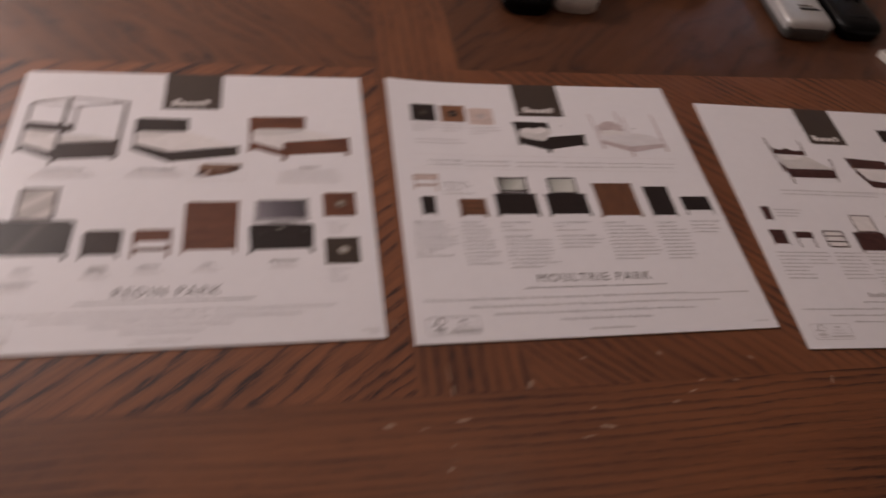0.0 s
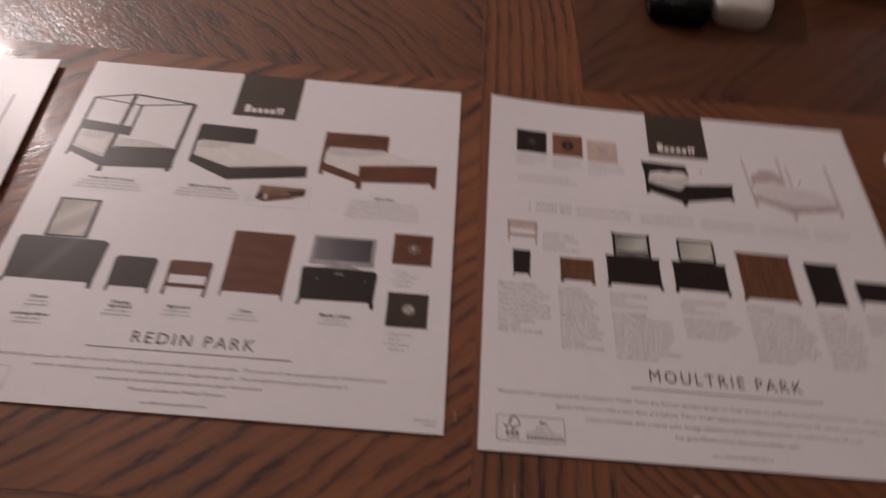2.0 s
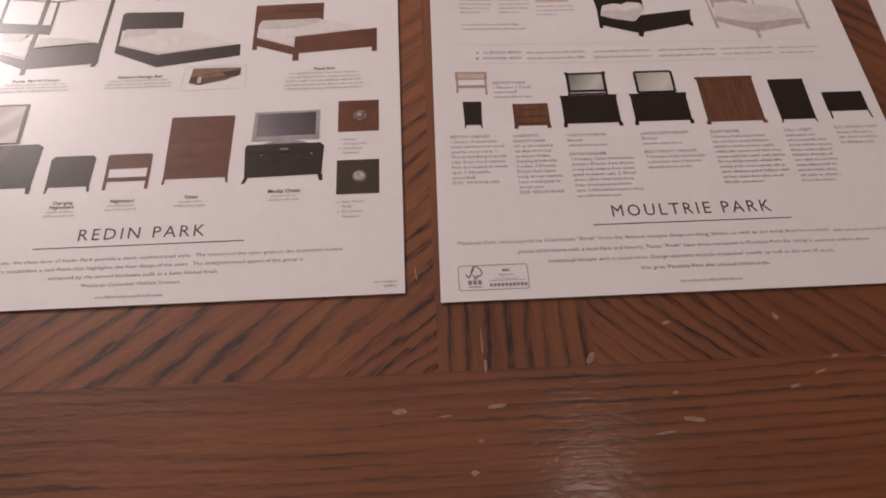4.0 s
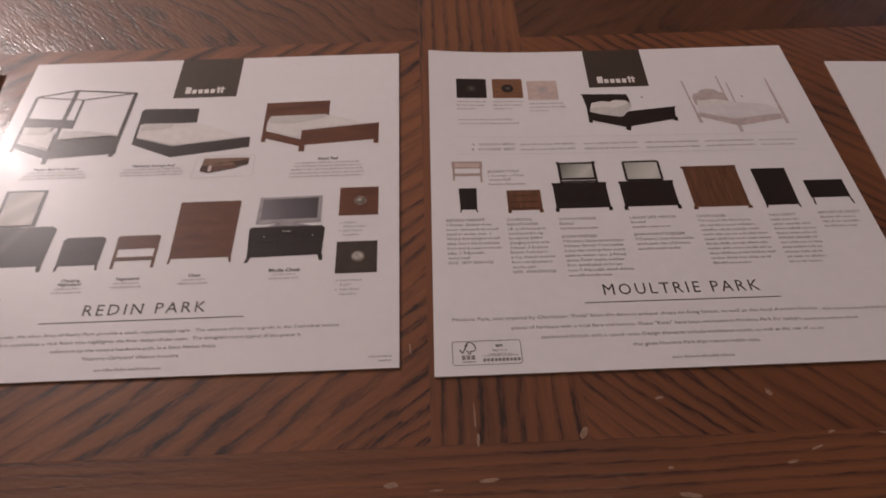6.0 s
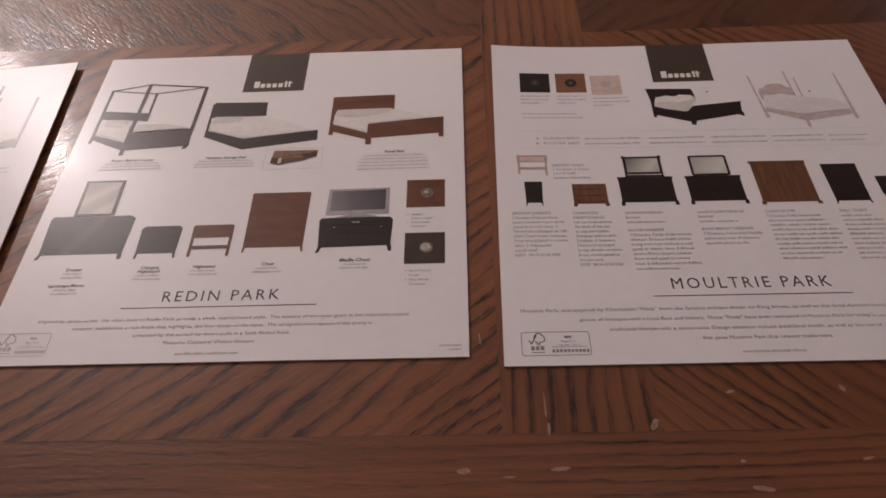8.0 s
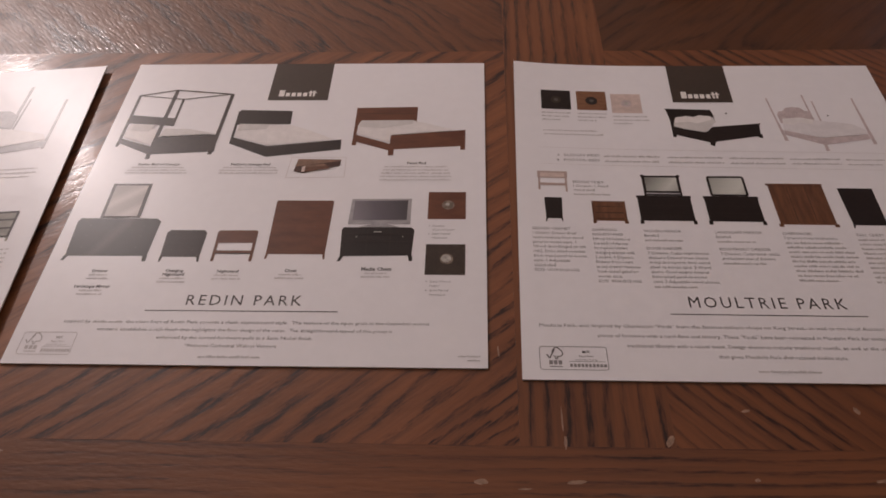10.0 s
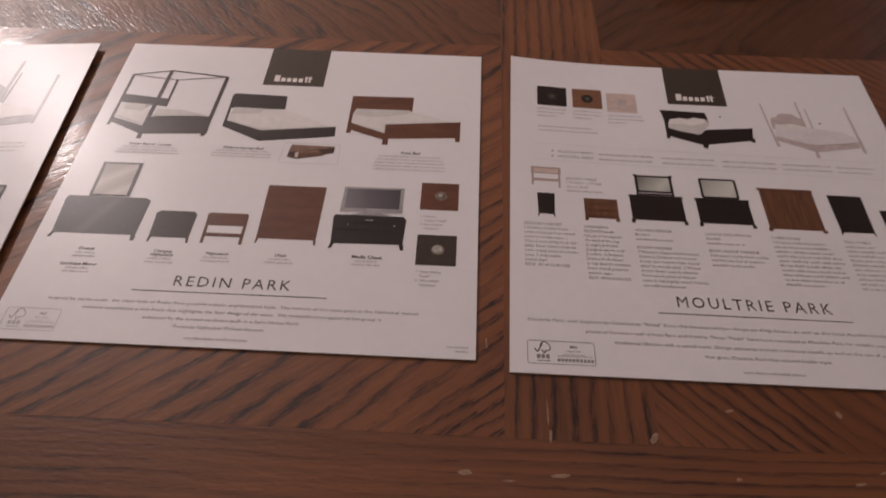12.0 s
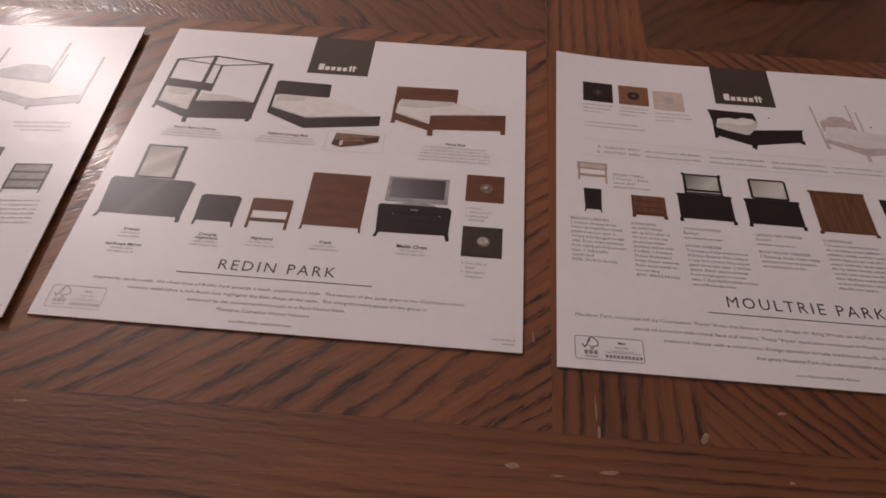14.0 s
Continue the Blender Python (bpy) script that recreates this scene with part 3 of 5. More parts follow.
def seal(card, u, v, w, h, dark=True):
    """The boxed paper mark with its tree outline and lines of print."""
    c = 1.4
    ring = [(u + c, v), (u + w - c, v), (u + w - 0.3 * c, v + 0.3 * c), (u + w, v + c), (u + w, v + h - c), (u + w - 0.3 * c, v + h - 0.3 * c), (u + w - c, v + h), (u + c, v + h), (u + 0.3 * c, v + h - 0.3 * c), (u, v + h - c), (u, v + c), (u + 0.3 * c, v + 0.3 * c)]
    card.area("seal_box", frame_strips(ring, 0.4), MIDTYPE if dark else LIGHT_TYPE)
    c, b, k = u + w * 0.23, v + h * 0.46, h / 11.5
    pts = [(-3.6, 2.2), (-2.4, 0.4), (-0.2, 4.8)]
    ps = [bar((c + a[0] * k, b + a[1] * k), (c + d[0] * k, b + d[1] * k), 0.75) for a, d in zip(pts, pts[1:])]
    arc = [(-1.3, 3.4), (-0.4, 5.4), (1.2, 5.8), (3.0, 3.9), (3.3, 2.2), (2.4, 1.3), (1.0, 1.3), (1.0, 0.0), (0.0, 0.0), (0.0, 1.3), (-0.9, 1.5)]
    ps += [bar((c + a[0] * k, b + a[1] * k), (c + d[0] * k, b + d[1] * k), 0.6) for a, d in zip(arc, arc[1:])]
    card.area("seal_tree", ps, RULE if dark else FAINT)
    small = [box(c - 3.6 + 2.6 * q, v + h * 0.22, c - 1.6 + 2.6 * q, v + h * 0.40) for q in range(3)] + [box(c - 3.4, v + h * 0.11, c + 3.8, v + h * 0.15)]
    small += [box(u + w * (0.44 + 0.055 * q), v + h * 0.12, u + w * (0.48 + 0.055 * q), v + h * 0.25) for q in range(10)]
    small += [box(u + w * 0.43, v + h * 0.345, u + w * 0.96, v + h * 0.365)]
    card.area("seal_print", small, MIDTYPE if dark else LIGHT_TYPE)
    card.text("MIX", u + w * 0.69, v + h * 0.72, 1.7, align="CENTER", material=TYPE if dark else FAINT, heavy=0.02)
    card.text("Paper from", u + w * 0.69, v + h * 0.55, 1.25, align="CENTER", material=MIDTYPE if dark else LIGHT_TYPE, heavy=0.012)
    card.text("responsible sources", u + w * 0.69, v + h * 0.405, 1.1, width=0, align="CENTER", material=MIDTYPE if dark else LIGHT_TYPE)


def case_picture(card, name, u0, v0, u1, v1, mat, top=1.5, leg=4.0, legw=2.2, lines=0, label=""):
    """A chest seen from the front: body with chamfered top corners, feet and drawer lines."""
    pieces = [(name, [[(u0 + 0.6, v0 + leg), (u1 - 0.6, v0 + leg), (u1, v1 - top), (u1 - top, v1), (u0 + top, v1), (u0, v1 - top)],
                      [(u0 + 0.2, v0), (u0 + legw * 0.6, v0), (u0 + legw, v0 + leg + 0.2), (u0 + 0.5, v0 + leg + 0.2)],
                      [(u1 - 0.2, v0), (u1 - legw * 0.6, v0), (u1 - legw, v0 + leg + 0.2), (u1 - 0.5, v0 + leg + 0.2)]], mat)]
    if lines:
        ps = []
        for k in range(1, lines):
            y = v0 + leg + (v1 - v0 - leg) * k / lines
            ps.append(box(u0 + 2, y - 0.07, u1 - 2, y + 0.07))
        pieces.append(("drawer_line", ps, CHARCOAL if mat in (ESPRESSO, BLACKISH) else DRESSER_LINE if mat is CHARCOAL else WALNUT_LINE))
        dots = []
        for k in range(lines):
            y = v0 + leg + (v1 - v0 - leg) * (k + 0.5) / lines
            dots += [disc(u0 + (u1 - u0) * 0.25, y, 0.26, 8), disc(u0 + (u1 - u0) * 0.75, y, 0.26, 8)]
        pieces.append(("pull", dots, SILVER_TRACE))
    return card.picture(name, pieces, label)


# ---- the card with a canopy bed, two beds, chests and finishes
walnut_card = Card((0, 0), 0, "white square furniture card with walnut bedroom pieces")
tab_on(walnut_card, 112.7, 234.0, 159.4)
walnut_card.picture("canopy_bed_picture", [
    ("canopy_bed_picture", [[(11.5, 185.5), (36.5, 173.5), (36.8, 181.5), (12.0, 190.5)], [(36.6, 173.5), (84.0, 176.5), (83.2, 194.8), (37.0, 191.5)],
                            box(35.4, 168.6, 38.6, 176), [(79.5, 173.6), (82.6, 173.6), (83.6, 178), (80.6, 178)], [(9.4, 181.8), (11.6, 181.8), (12.6, 187), (10.6, 187)],
                            bar((11.0, 184), (11.6, 240.3), 2.2), bar((36.9, 172), (39.6, 247.2), 3.0), bar((82.0, 177), (84.2, 241.8), 2.8), bar((46.4, 204), (46.9, 235.6), 1.8),
                            [(11.6, 207.6), (46.6, 204.4), (46.6, 213.0), (12.0, 216.6)]], CHARCOAL)] + [
    ("canopy_rail", [bar((11.4, 240.0), (39.8, 246.6), 1.1), bar((39.8, 246.6), (84.2, 241.3), 1.3), bar((11.4, 240), (46.8, 235.4), 0.8), bar((46.8, 235.4), (84, 241.4), 0.8)], CHARCOAL),
    ("mattress", [[(12.8, 192), (36, 183), (36, 200), (15, 206.5), (13.2, 200)]], LINEN), ("pillow", [[(16, 199.5), (30, 198.5), (34, 205.5), (17, 206.4)]], LINEN_SHADE),
    ("blanket", [[(39.5, 192.2), (81, 195.3), (60, 200.5), (42, 201)]], LINEN_SHADE)], "print of a dark four-poster canopy bed")
walnut_card.picture("platform_bed_picture", [
    ("platform_bed_picture", [[(94.2, 205.5), (135.2, 206.2), (134.4, 221.4), (94.6, 222.6)], [(93.2, 185.2), (122.7, 171.0), (122.6, 182.0), (94.0, 192.0)], [(122.7, 171.0), (175.9, 178.8), (175.4, 189.2), (122.6, 182.2)], box(93.3, 186, 95.2, 221)], ESPRESSO),
    ("mattress", [[(95.2, 192.4), (122.6, 182.8), (170, 189.2), (150, 199.5), (135.4, 205.4), (97, 205)]], LINEN), ("pillow", [[(96.5, 199), (118, 200.5), (120, 206), (97.5, 206.4)]], LINEN_SHADE)], "print of a dark platform storage bed")
walnut_card.picture("panel_bed_picture", [
    ("panel_bed_picture", [[(183.6, 205), (229.5, 209.0), (229.6, 225.7), (183.6, 224.8)], box(183.5, 186, 186.0, 224), [(184.2, 187.5), (211.0, 177.5), (211.2, 184.5), (184.2, 195)], [(211.0, 178.6), (265.6, 182.6), (265.7, 199.6), (211.2, 193.8)],
                           box(183.4, 183.2, 186.6, 188), box(210.4, 172.4, 214.4, 180), box(262.2, 178.4, 265.6, 184)], WALNUT),
    ("mattress", [[(185.6, 195.5), (211, 185.5), (211.2, 194.2), (258, 199.4), (238, 206.6), (228, 209.4), (187, 208.2)]], LINEN), ("pillow", [[(187, 203), (205, 201.5), (226, 206), (228, 210.4), (188, 210)]], LINEN_SHADE),
    ("headboard_line", [box(185, 217.6, 229, 217.9)], WALNUT_DARK)], "print of a brown walnut panel bed")
walnut_card.picture("drawer_inset_picture", [
    ("drawer_inset_picture", frame_strips([(140.6, 149.9), (181.7, 150.6), (181.1, 170.4), (142.0, 170.4)], 0.45), HAIR),
    ("bed_end", [[(145.3, 156.3), (152.0, 154.4), (177.4, 161.7), (177.8, 168.0), (147.0, 168.5)]], WALNUT_DARK),
    ("bed_top", [[(146.4, 161.0), (150.5, 161.6), (166.0, 164.6), (177.6, 166.4), (177.8, 168.0), (147.0, 168.5)]], TAN_INK),
    ("drawer", [[(152.6, 155.0), (170.6, 158.8), (168.0, 162.6), (152.6, 161.0)]], AMBER), ("drawer_top", [[(152.6, 159.6), (168.6, 161.4), (166.4, 163.6), (151.8, 161.6)]], TAN_INK),
    ("drawer_edge", [[(150.9, 155.0), (153.2, 155.5), (153.2, 161.0), (150.9, 160.4)]], BISQUE)], "small framed print of an open bed drawer")
walnut_card.picture("dresser_picture", [
    ("dresser_picture", [[(9.5, 79.3), (62.8, 79.4), (64.2, 109.0), (61.0, 111.4), (9.2, 111.4), (7.8, 108.5)], [(7.6, 75.6), (9.8, 75.6), (11.4, 79.6), (9.2, 79.6)], [(60.6, 75.0), (63.0, 75.0), (63.2, 79.6), (60.0, 79.6)]], DRESSER_FRONT_GLARE),
    ("mirror_frame", [[(21.8, 111.8), (48.9, 112.2), (48.6, 143.7), (21.4, 143.7)]], CHARCOAL), ("mirror_glass", [[(24.0, 113.2), (46.6, 113.2), (46.4, 142.0), (23.6, 142.0)]], DRESSER_GLASS),
    ("pull", [disc(u, v, 0.4, 8) for u in (18, 54) for v in (86, 96, 105)], SILVER_TRACE)], "print of a dark dresser with mirror")
case_picture(walnut_card, "charging_nightstand_picture", 71.0, 74.8, 97.6, 101.3, CHARCOAL, 2.2, 4.0, 2.4, 2, "print of a dark nightstand")
walnut_card.picture("nightstand_picture", [
    ("nightstand_picture", [[(104.8, 90.4), (131.2, 90.6), (131.2, 100.2), (129.8, 101.3), (106.0, 101.2), (104.6, 100)], bar((105.8, 75.4), (105.9, 92), 2.0), bar((130.2, 75.4), (130.3, 92), 2.0), box(106, 81.4, 130, 84.2)], WALNUT),
    ("shelf_edge", [box(106, 81.4, 130, 82.2)], WALNUT_DARK)], "print of a brown open nightstand")
case_picture(walnut_card, "chest_picture", 138.8, 77.4, 177.8, 128.2, WALNUT, 0.8, 4.0, 2.2, 5, "print of a brown walnut chest")
walnut_card.picture("media_chest_picture", [
    ("media_chest_picture", [[(187.0, 80.0), (232.4, 80.8), (233.4, 102.0), (231.2, 104.4), (187.0, 104.4), (185.8, 102.5)], [(185.6, 76.0), (187.6, 76.0), (189.4, 80.4), (187.0, 80.4)], [(231.2, 76.2), (233.2, 76.2), (233, 80.9), (230, 80.9)]], BLACKISH),
    ("television", [[(189.2, 107.0), (230.2, 107.2), (230.2, 130.0), (190.0, 129.6)], [(196, 104.6), (224, 104.6), (219, 106.2), (214, 107.4), (206, 107.4), (201, 106.2)]], SILVER_INK), ("screen", [[(191.8, 110.6), (227.8, 110.8), (227.8, 128.4), (192.0, 127.8)]], SCREEN_SHEEN),
    ("drawer_line", [box(188, 92.0, 232, 92.3), box(188, 98.2, 232, 98.5), box(203, 81, 203.3, 104), box(218, 81, 218.3, 104)], CHARCOAL), ("pull", [box(207, 99.6, 212, 100.5), disc(196, 96, .5, 8), disc(226, 96, .5, 8)], NICKEL)], "print of a black media chest with television")
for v, mat, nm in ((111.8, WALNUT, "medium"), (65.6, DARK_WALNUT, "dark")):
    walnut_card.picture("finish_swatch", [("finish_swatch", [box(241.4, v, 266.6, v + 24.6)], mat), ("knob_rim", [disc(254.8, v + 12.6, 4.2)], KNOB_INK), ("knob", [disc(254.6, v + 12.8, 3.2)], NICKEL if mat is DARK_WALNUT else KNOB_INK), ("knob_centre", [disc(254.4, v + 13.0, 1.4)], NICKEL)], "%s walnut finish swatch with a nickel knob" % nm)
walnut_card.text("REDIN PARK", 97.6, 41.6, 7.6, width=70.4, material=TYPE, name="title", gap=1.28)
walnut_card.area("title_rule", [box(74.0, 37.0, 190.8, 37.65)], RULE)


def caption(card, words, u, v, h=2.5, mat=None, under=(), centre=True, gap=2.9, small=1.5):
    """A bold caption with small print below it. under: half-widths of the bars."""
    for k, w in enumerate(words.split("|")):
        card.text(w, u, v - k * gap, h, align="CENTER" if centre else "LEFT", material=mat or CAPTION, name="caption", heavy=0.022)
    v0 = v - gap * (len(words.split("|")) - 1)
    if under:
        card.lines([(u - hw, u + hw, v0 - gap * 0.95 * (k + 1)) for k, hw in enumerate(under)], small, LIGHT_TYPE, seed=int(u * 7 + v))


caption(walnut_card, "Poster Bed w/ Canopy", 47.5, 162.2, 2.3, under=(19, 21, 22))
caption(walnut_card, "Platform Storage Bed", 113.5, 162.2, 2.3, under=(19, 21, 21))
caption(walnut_card, "Panel Bed", 231.5, 163.6, 2.4, under=(22, 23, 24, 25, 25), gap=3.4)
caption(walnut_card, "Dresser", 36.5, 66.2, 2.2, under=(6, 7))
caption(walnut_card, "Landscape Mirror", 35.5, 54.0, 2.2, under=(7, 8))
caption(walnut_card, "Charging|Nightstand", 84.0, 66.6, 2.2, under=(8, 9))
caption(walnut_card, "Nightstand", 118.0, 66.4, 2.2, under=(8, 9))
caption(walnut_card, "Chest", 157.5, 67.2, 2.2, under=(7, 9))
caption(walnut_card, "Media Chest", 211.0, 68.6, 2.6, under=(7, 9))
for v, words in ((105.0, ("Medium", "Walnut Finish*", "Satin Nickel", "Hardware")), (59.6, ("Dark Walnut", "Finish*", "Satin Nickel", "Hardware"))):
    for k, w in enumerate(words):
        walnut_card.text(w, 245.0, v - 3.35 * k, 1.7, material=MIDTYPE, name="caption")
    walnut_card.area("bullet", [box(242.4, v + 0.4, 243.2, v + 1.1), box(242.4, v - (6.3 if "Medium" in words else 6.3), 243.2, v - 5.6)], MIDTYPE)
walnut_card.text("Inspired by", 27.5, 28.2, 2.15, width=16.0, material=MIDTYPE, name="text_line")
walnut_card.lines([(45.0, 63, 28.2)], 1.6, BARS, seed=3)
walnut_card.text("the clean lines of Redin Park", 65, 28.2, 2.15, width=43.5, material=MIDTYPE, name="text_line")
walnut_card.text("provide a sleek, sophisticated style.  The texture of the open grain in the Cathedral walnut", 110, 28.2, 2.15, width=136, material=MIDTYPE, name="text_line")
walnut_card.text("veneers", 49.0, 22.8, 2.15, width=12.4, material=MIDTYPE, name="text_line")
walnut_card.text("establishes a rich finish that highlights", 63.2, 22.8, 2.15, width=56.8, material=MIDTYPE, name="text_line")
walnut_card.text("the finer design of the cases.  The straightforward appeal of this group is", 121.5, 22.8, 2.15, width=103, material=MIDTYPE, name="text_line")
walnut_card.text("enhanced by the turned hardware pulls in a Satin Nickel finish.", 86.4, 17.4, 2.15, width=92, material=MIDTYPE, name="text_line")
walnut_card.text("*Features Cathedral Walnut Veneers", 104.6, 12.0, 2.15, width=53.5, material=MIDTYPE, name="text_line")
walnut_card.lines([(114.0, 150.3, 4.8)], 1.7, BARS, seed=8)
walnut_card.lines([(263.2, 275.7, 7.0), (268.5, 275.7, 4.4)], 1.3, FAINT, seed=9)
seal(walnut_card, 6.9, 6.1, 31.6, 15.1, False)

# ---- the card with three swatches, a sleigh bed and a row of cases
def low_print(a, b):
    """Shifts the print a little low and to the side on this sheet, to fit its measured points."""
    c = math.sin(math.pi * min(max(b, 0), 1))
    return -2.6 * c * math.sqrt(math.sin(math.pi * min(max(a, 0), 1))), -(0.8 + 2.2 * a) * c


black_card = Card((0.2989, -0.0066), 0, "white square furniture card with black and amber pieces, corners curling", curl=0.0055, curl_right=0.0,
            corners=((0, 0), (0.7, -0.4), (-0.6, 1.1), (4.2, 2.0)), shift=low_print)
tab_on(black_card, 122.0, 236.4, 167.2)
for u, mat, knob, dotc, nm in ((21.0, BLACKISH, DARK_WALNUT, SILVER_TRACE, "black"), (48.4, SWATCH_AMBER, ESPRESSO, SILVER_TRACE, "amber"), (74.8, BISQUE, ROSY, NICKEL, "pale")):
    v = 226.6 if u < 60 else 224.0
    black_card.picture("finish_swatch", [("finish_swatch", [box(u, v, u + 22.8, v + 21.4)], mat), ("knob", [disc(u + 11.4, v + 10.6, 4.6 if mat is SWATCH_AMBER else 4.0)], knob), ("knob_centre", [disc(u + 11.6, v + 10.4, 1.6)], dotc)], "%s wood finish swatch with a small knob" % nm)
    black_card.lines([(u, u + 22 + 4 * (u > 70), v - 4.6), (u, u + 21 + 6 * (u > 70), v - 8.4), (u, u + 14, v - 12.2)], 1.5, FAINT, seed=int(u))
black_card.lines([(21.6, 62, 203.0), (22, 66, 199.0)], 1.5, FAINT, seed=14)
black_card.picture("sleigh_bed_picture", [
    ("sleigh_bed_picture", [[(117.2, 213.5), (149.8, 214.6), (149.6, 222), (148.4, 228.0), (114.4, 229.2), (115.4, 226.4)], [(117.0, 201.5), (143.5, 192.6), (146.0, 199.5), (146.5, 209.4), (142.0, 204.2), (118.0, 211.5)],
                            [(143.5, 193.2), (179.6, 200.2), (181.0, 211.6), (182.4, 213.4), (146.5, 209.4), (144.6, 204)], box(116.8, 198.4, 119.2, 214), [(141.8, 190.6), (144.8, 189.0), (147.0, 196), (143, 196)], [(177.4, 199), (180.6, 197.4), (181, 202), (178, 202)]], BLACKISH),
    ("mattress", [[(118.6, 210.0), (126, 207.0), (140.4, 203.6), (143.4, 206.6), (146.2, 210.4), (150.0, 214.6), (149.0, 219.4), (140, 220.6), (122, 218.0)]], LINEN_SHADE), ("pillow", [[(119.4, 213.5), (130, 214.6), (137, 213), (147, 217.0), (147.6, 220.6), (139, 221.8), (134.6, 219.8), (129, 221.0), (121, 219.0)]], LINEN)], "print of a black sleigh bed")
black_card.picture("poster_bed_picture", [
    ("poster_bed_picture", [[(191.9, 241.2), (193.2, 241.2), (195.4, 216), (198.2, 195.2), (195.6, 195.2), (194.0, 216)], [(219.3, 245.2), (220.5, 245.2), (222.4, 214), (224.0, 185.2), (221.4, 185.2), (220.7, 214)], bar((225.6, 237.7), (226.4, 214.2), 1.2), [(255.2, 241.2), (256.5, 241.2), (258.4, 192.2), (255.9, 192.2)],
                            [(197.0, 213.8), (221.0, 214.8), (220.6, 226.4), (217.4, 227.4), (214.6, 230.6), (209.2, 231.4), (204.0, 230.2), (201.4, 227.0), (198.0, 226.2), (196.4, 222.6)], [(197.2, 201.6), (222.4, 191.2), (222.4, 198.2), (197.4, 206.2)], [(222.5, 191.2), (255.6, 197.6), (255.4, 202.4), (222.6, 198.2)]], ROSY),
    ("mattress", [[(197.4, 206.2), (221.8, 198.6), (254.8, 202.6), (255.0, 207.0), (248.0, 212.6), (238.0, 214.6), (226.6, 216.0), (216.0, 218.4), (199.0, 217.4)]], BEDDING), ("pillow", [[(198.4, 212.6), (206.0, 211.4), (209.4, 214.0), (219.6, 212.6), (220.8, 217.4), (212.0, 219.8), (204.4, 218.8), (199.0, 218.6)]], LINEN)], "faded rose print of a four-poster bed")
for u, v in ((159.5, 224.2), (233.0, 222.0)):
    black_card.area("speck", [disc(u, v, 0.75, 9)], CHARCOAL, label="tiny dark speck on the paper")
black_card.area("rule_line", [bar((17.7, 186.0), (262, 183.0), 0.25), bar((18.4, 169.6), (262, 166.6), 0.25)], HAIR)
for k, w in enumerate(("SLEIGH BED", "POSTER BED")):
    black_card.text("AB"[k], 30.5, 177.6 - 5.0 * k, 2.1, material=TYPE, name="caption")
    black_card.text(w, 35.4, 177.6 - 5.0 * k, 2.2, width=25.5, material=MIDTYPE, name="caption")
    black_card.lines([(64.5, 104, 177.2 - 5 * k), (109.5, 148, 176.8 - 5 * k), (152.5, 190, 176.4 - 5 * k)], 1.9, BARS, seed=21 + k)
    black_card.lines([(194, 228, 176.2 - 4.6 * k), (232, 258 - 3 * k, 175.8 - 4.6 * k)], 1.5, FAINT, seed=25 + k)
black_card.picture("bedside_table_picture", [("bedside_table_picture", [box(15.4, 155.8, 36.6, 162.2), bar((16.5, 144.8), (16.6, 157), 1.4), bar((35.4, 143.2), (35.4, 157), 1.4), box(16.6, 148.8, 35.4, 151.2)], PALE_WOOD), ("table_drawer", [box(17.4, 156.6, 34.6, 160.6)], BISQUE)], "pale print of a bedside table")
case_picture(black_card, "bedside_cabinet_picture", 19.4, 116.8, 31.6, 137.8, BLACKISH, 0.4, 2.4, 1.6, 0, "print of a black bedside cabinet")
black_card.picture("charging_nightstand_picture", [("charging_nightstand_picture", [box(51.4, 117.8, 74.0, 135.2), box(51.2, 115.6, 53.6, 118), box(71.8, 115.6, 74.4, 118)], AMBER), ("drawer_line", [box(53.5, 130, 72, 130.6), box(53.5, 124.4, 72, 125.2), box(53.5, 119.2, 72, 120)], AMBER_LINE)], "print of an amber wood nightstand")
for u0, w, m0, m1, nm, arms in ((82.3, 36.7, 88.4, 113.5, "woven", True), (126.9, 36.5, 132.3, 157.8, "landscape", False)):
    ps = [("mirror_dresser_picture", [box(u0 + .6, 118.4, u0 + w - .6, 139.4), box(u0, 138.6, u0 + w, 140.8), box(u0 - .1, 115.6, u0 + 2.4, 119), box(u0 + w - 2.2, 115.6, u0 + w + .2, 119)], BLACKISH),
          ("mirror_frame", frame_strips([(m0 + .9, 144.2 if arms else 141.6), (m1 - .9, 144.2 if arms else 141.6), (m1 - .9, 158.6), (m0 + .9, 158.6)], 1.7) + ([disc(m0 + .3, 159, 1.4, 8), disc(m1 - .3, 159, 1.4, 8), box(m0 - .2, 140.6, m0 + 1.0, 158), box(m1 - 1.0, 140.6, m1 + .2, 158), box(m0 + .2, 141.0, m1 - .2, 142.4)] if arms else []), BLACKISH),
          ("mirror_glass", [box(m0 + 1.7, 145.0 if arms else 142.6, m1 - 1.7, 157.7)], WOVEN_GLASS if arms else BOW_GLASS), ("drawer_line", [box(u0 + 2, 131.4, u0 + w - 2, 131.8), box(u0 + 2, 125, u0 + w - 2, 125.4)], ESPRESSO)]
    black_card.picture("mirror_dresser_picture", ps, "print of a black dresser under a %s mirror" % nm)
black_card.picture("chifforobe_picture", [("chifforobe_picture", [box(172.2, 116.4, 207.8, 151.6), box(171.2, 151.0, 208.2, 153.0), box(171.2, 114.4, 174, 117), box(206, 114.4, 208.8, 117)], AMBER), ("door_line", [box(183.8, 118, 184.3, 150), box(195.8, 118, 196.3, 150), box(172.4, 150.6, 207.8, 151.0)], AMBER_LINE)], "print of an amber wood chifforobe")
case_picture(black_card, "tall_chest_picture", 217.2, 114.0, 239.8, 149.2, BLACKISH, 0.3, 2.4, 1.8, 0, "print of a black tall chest")
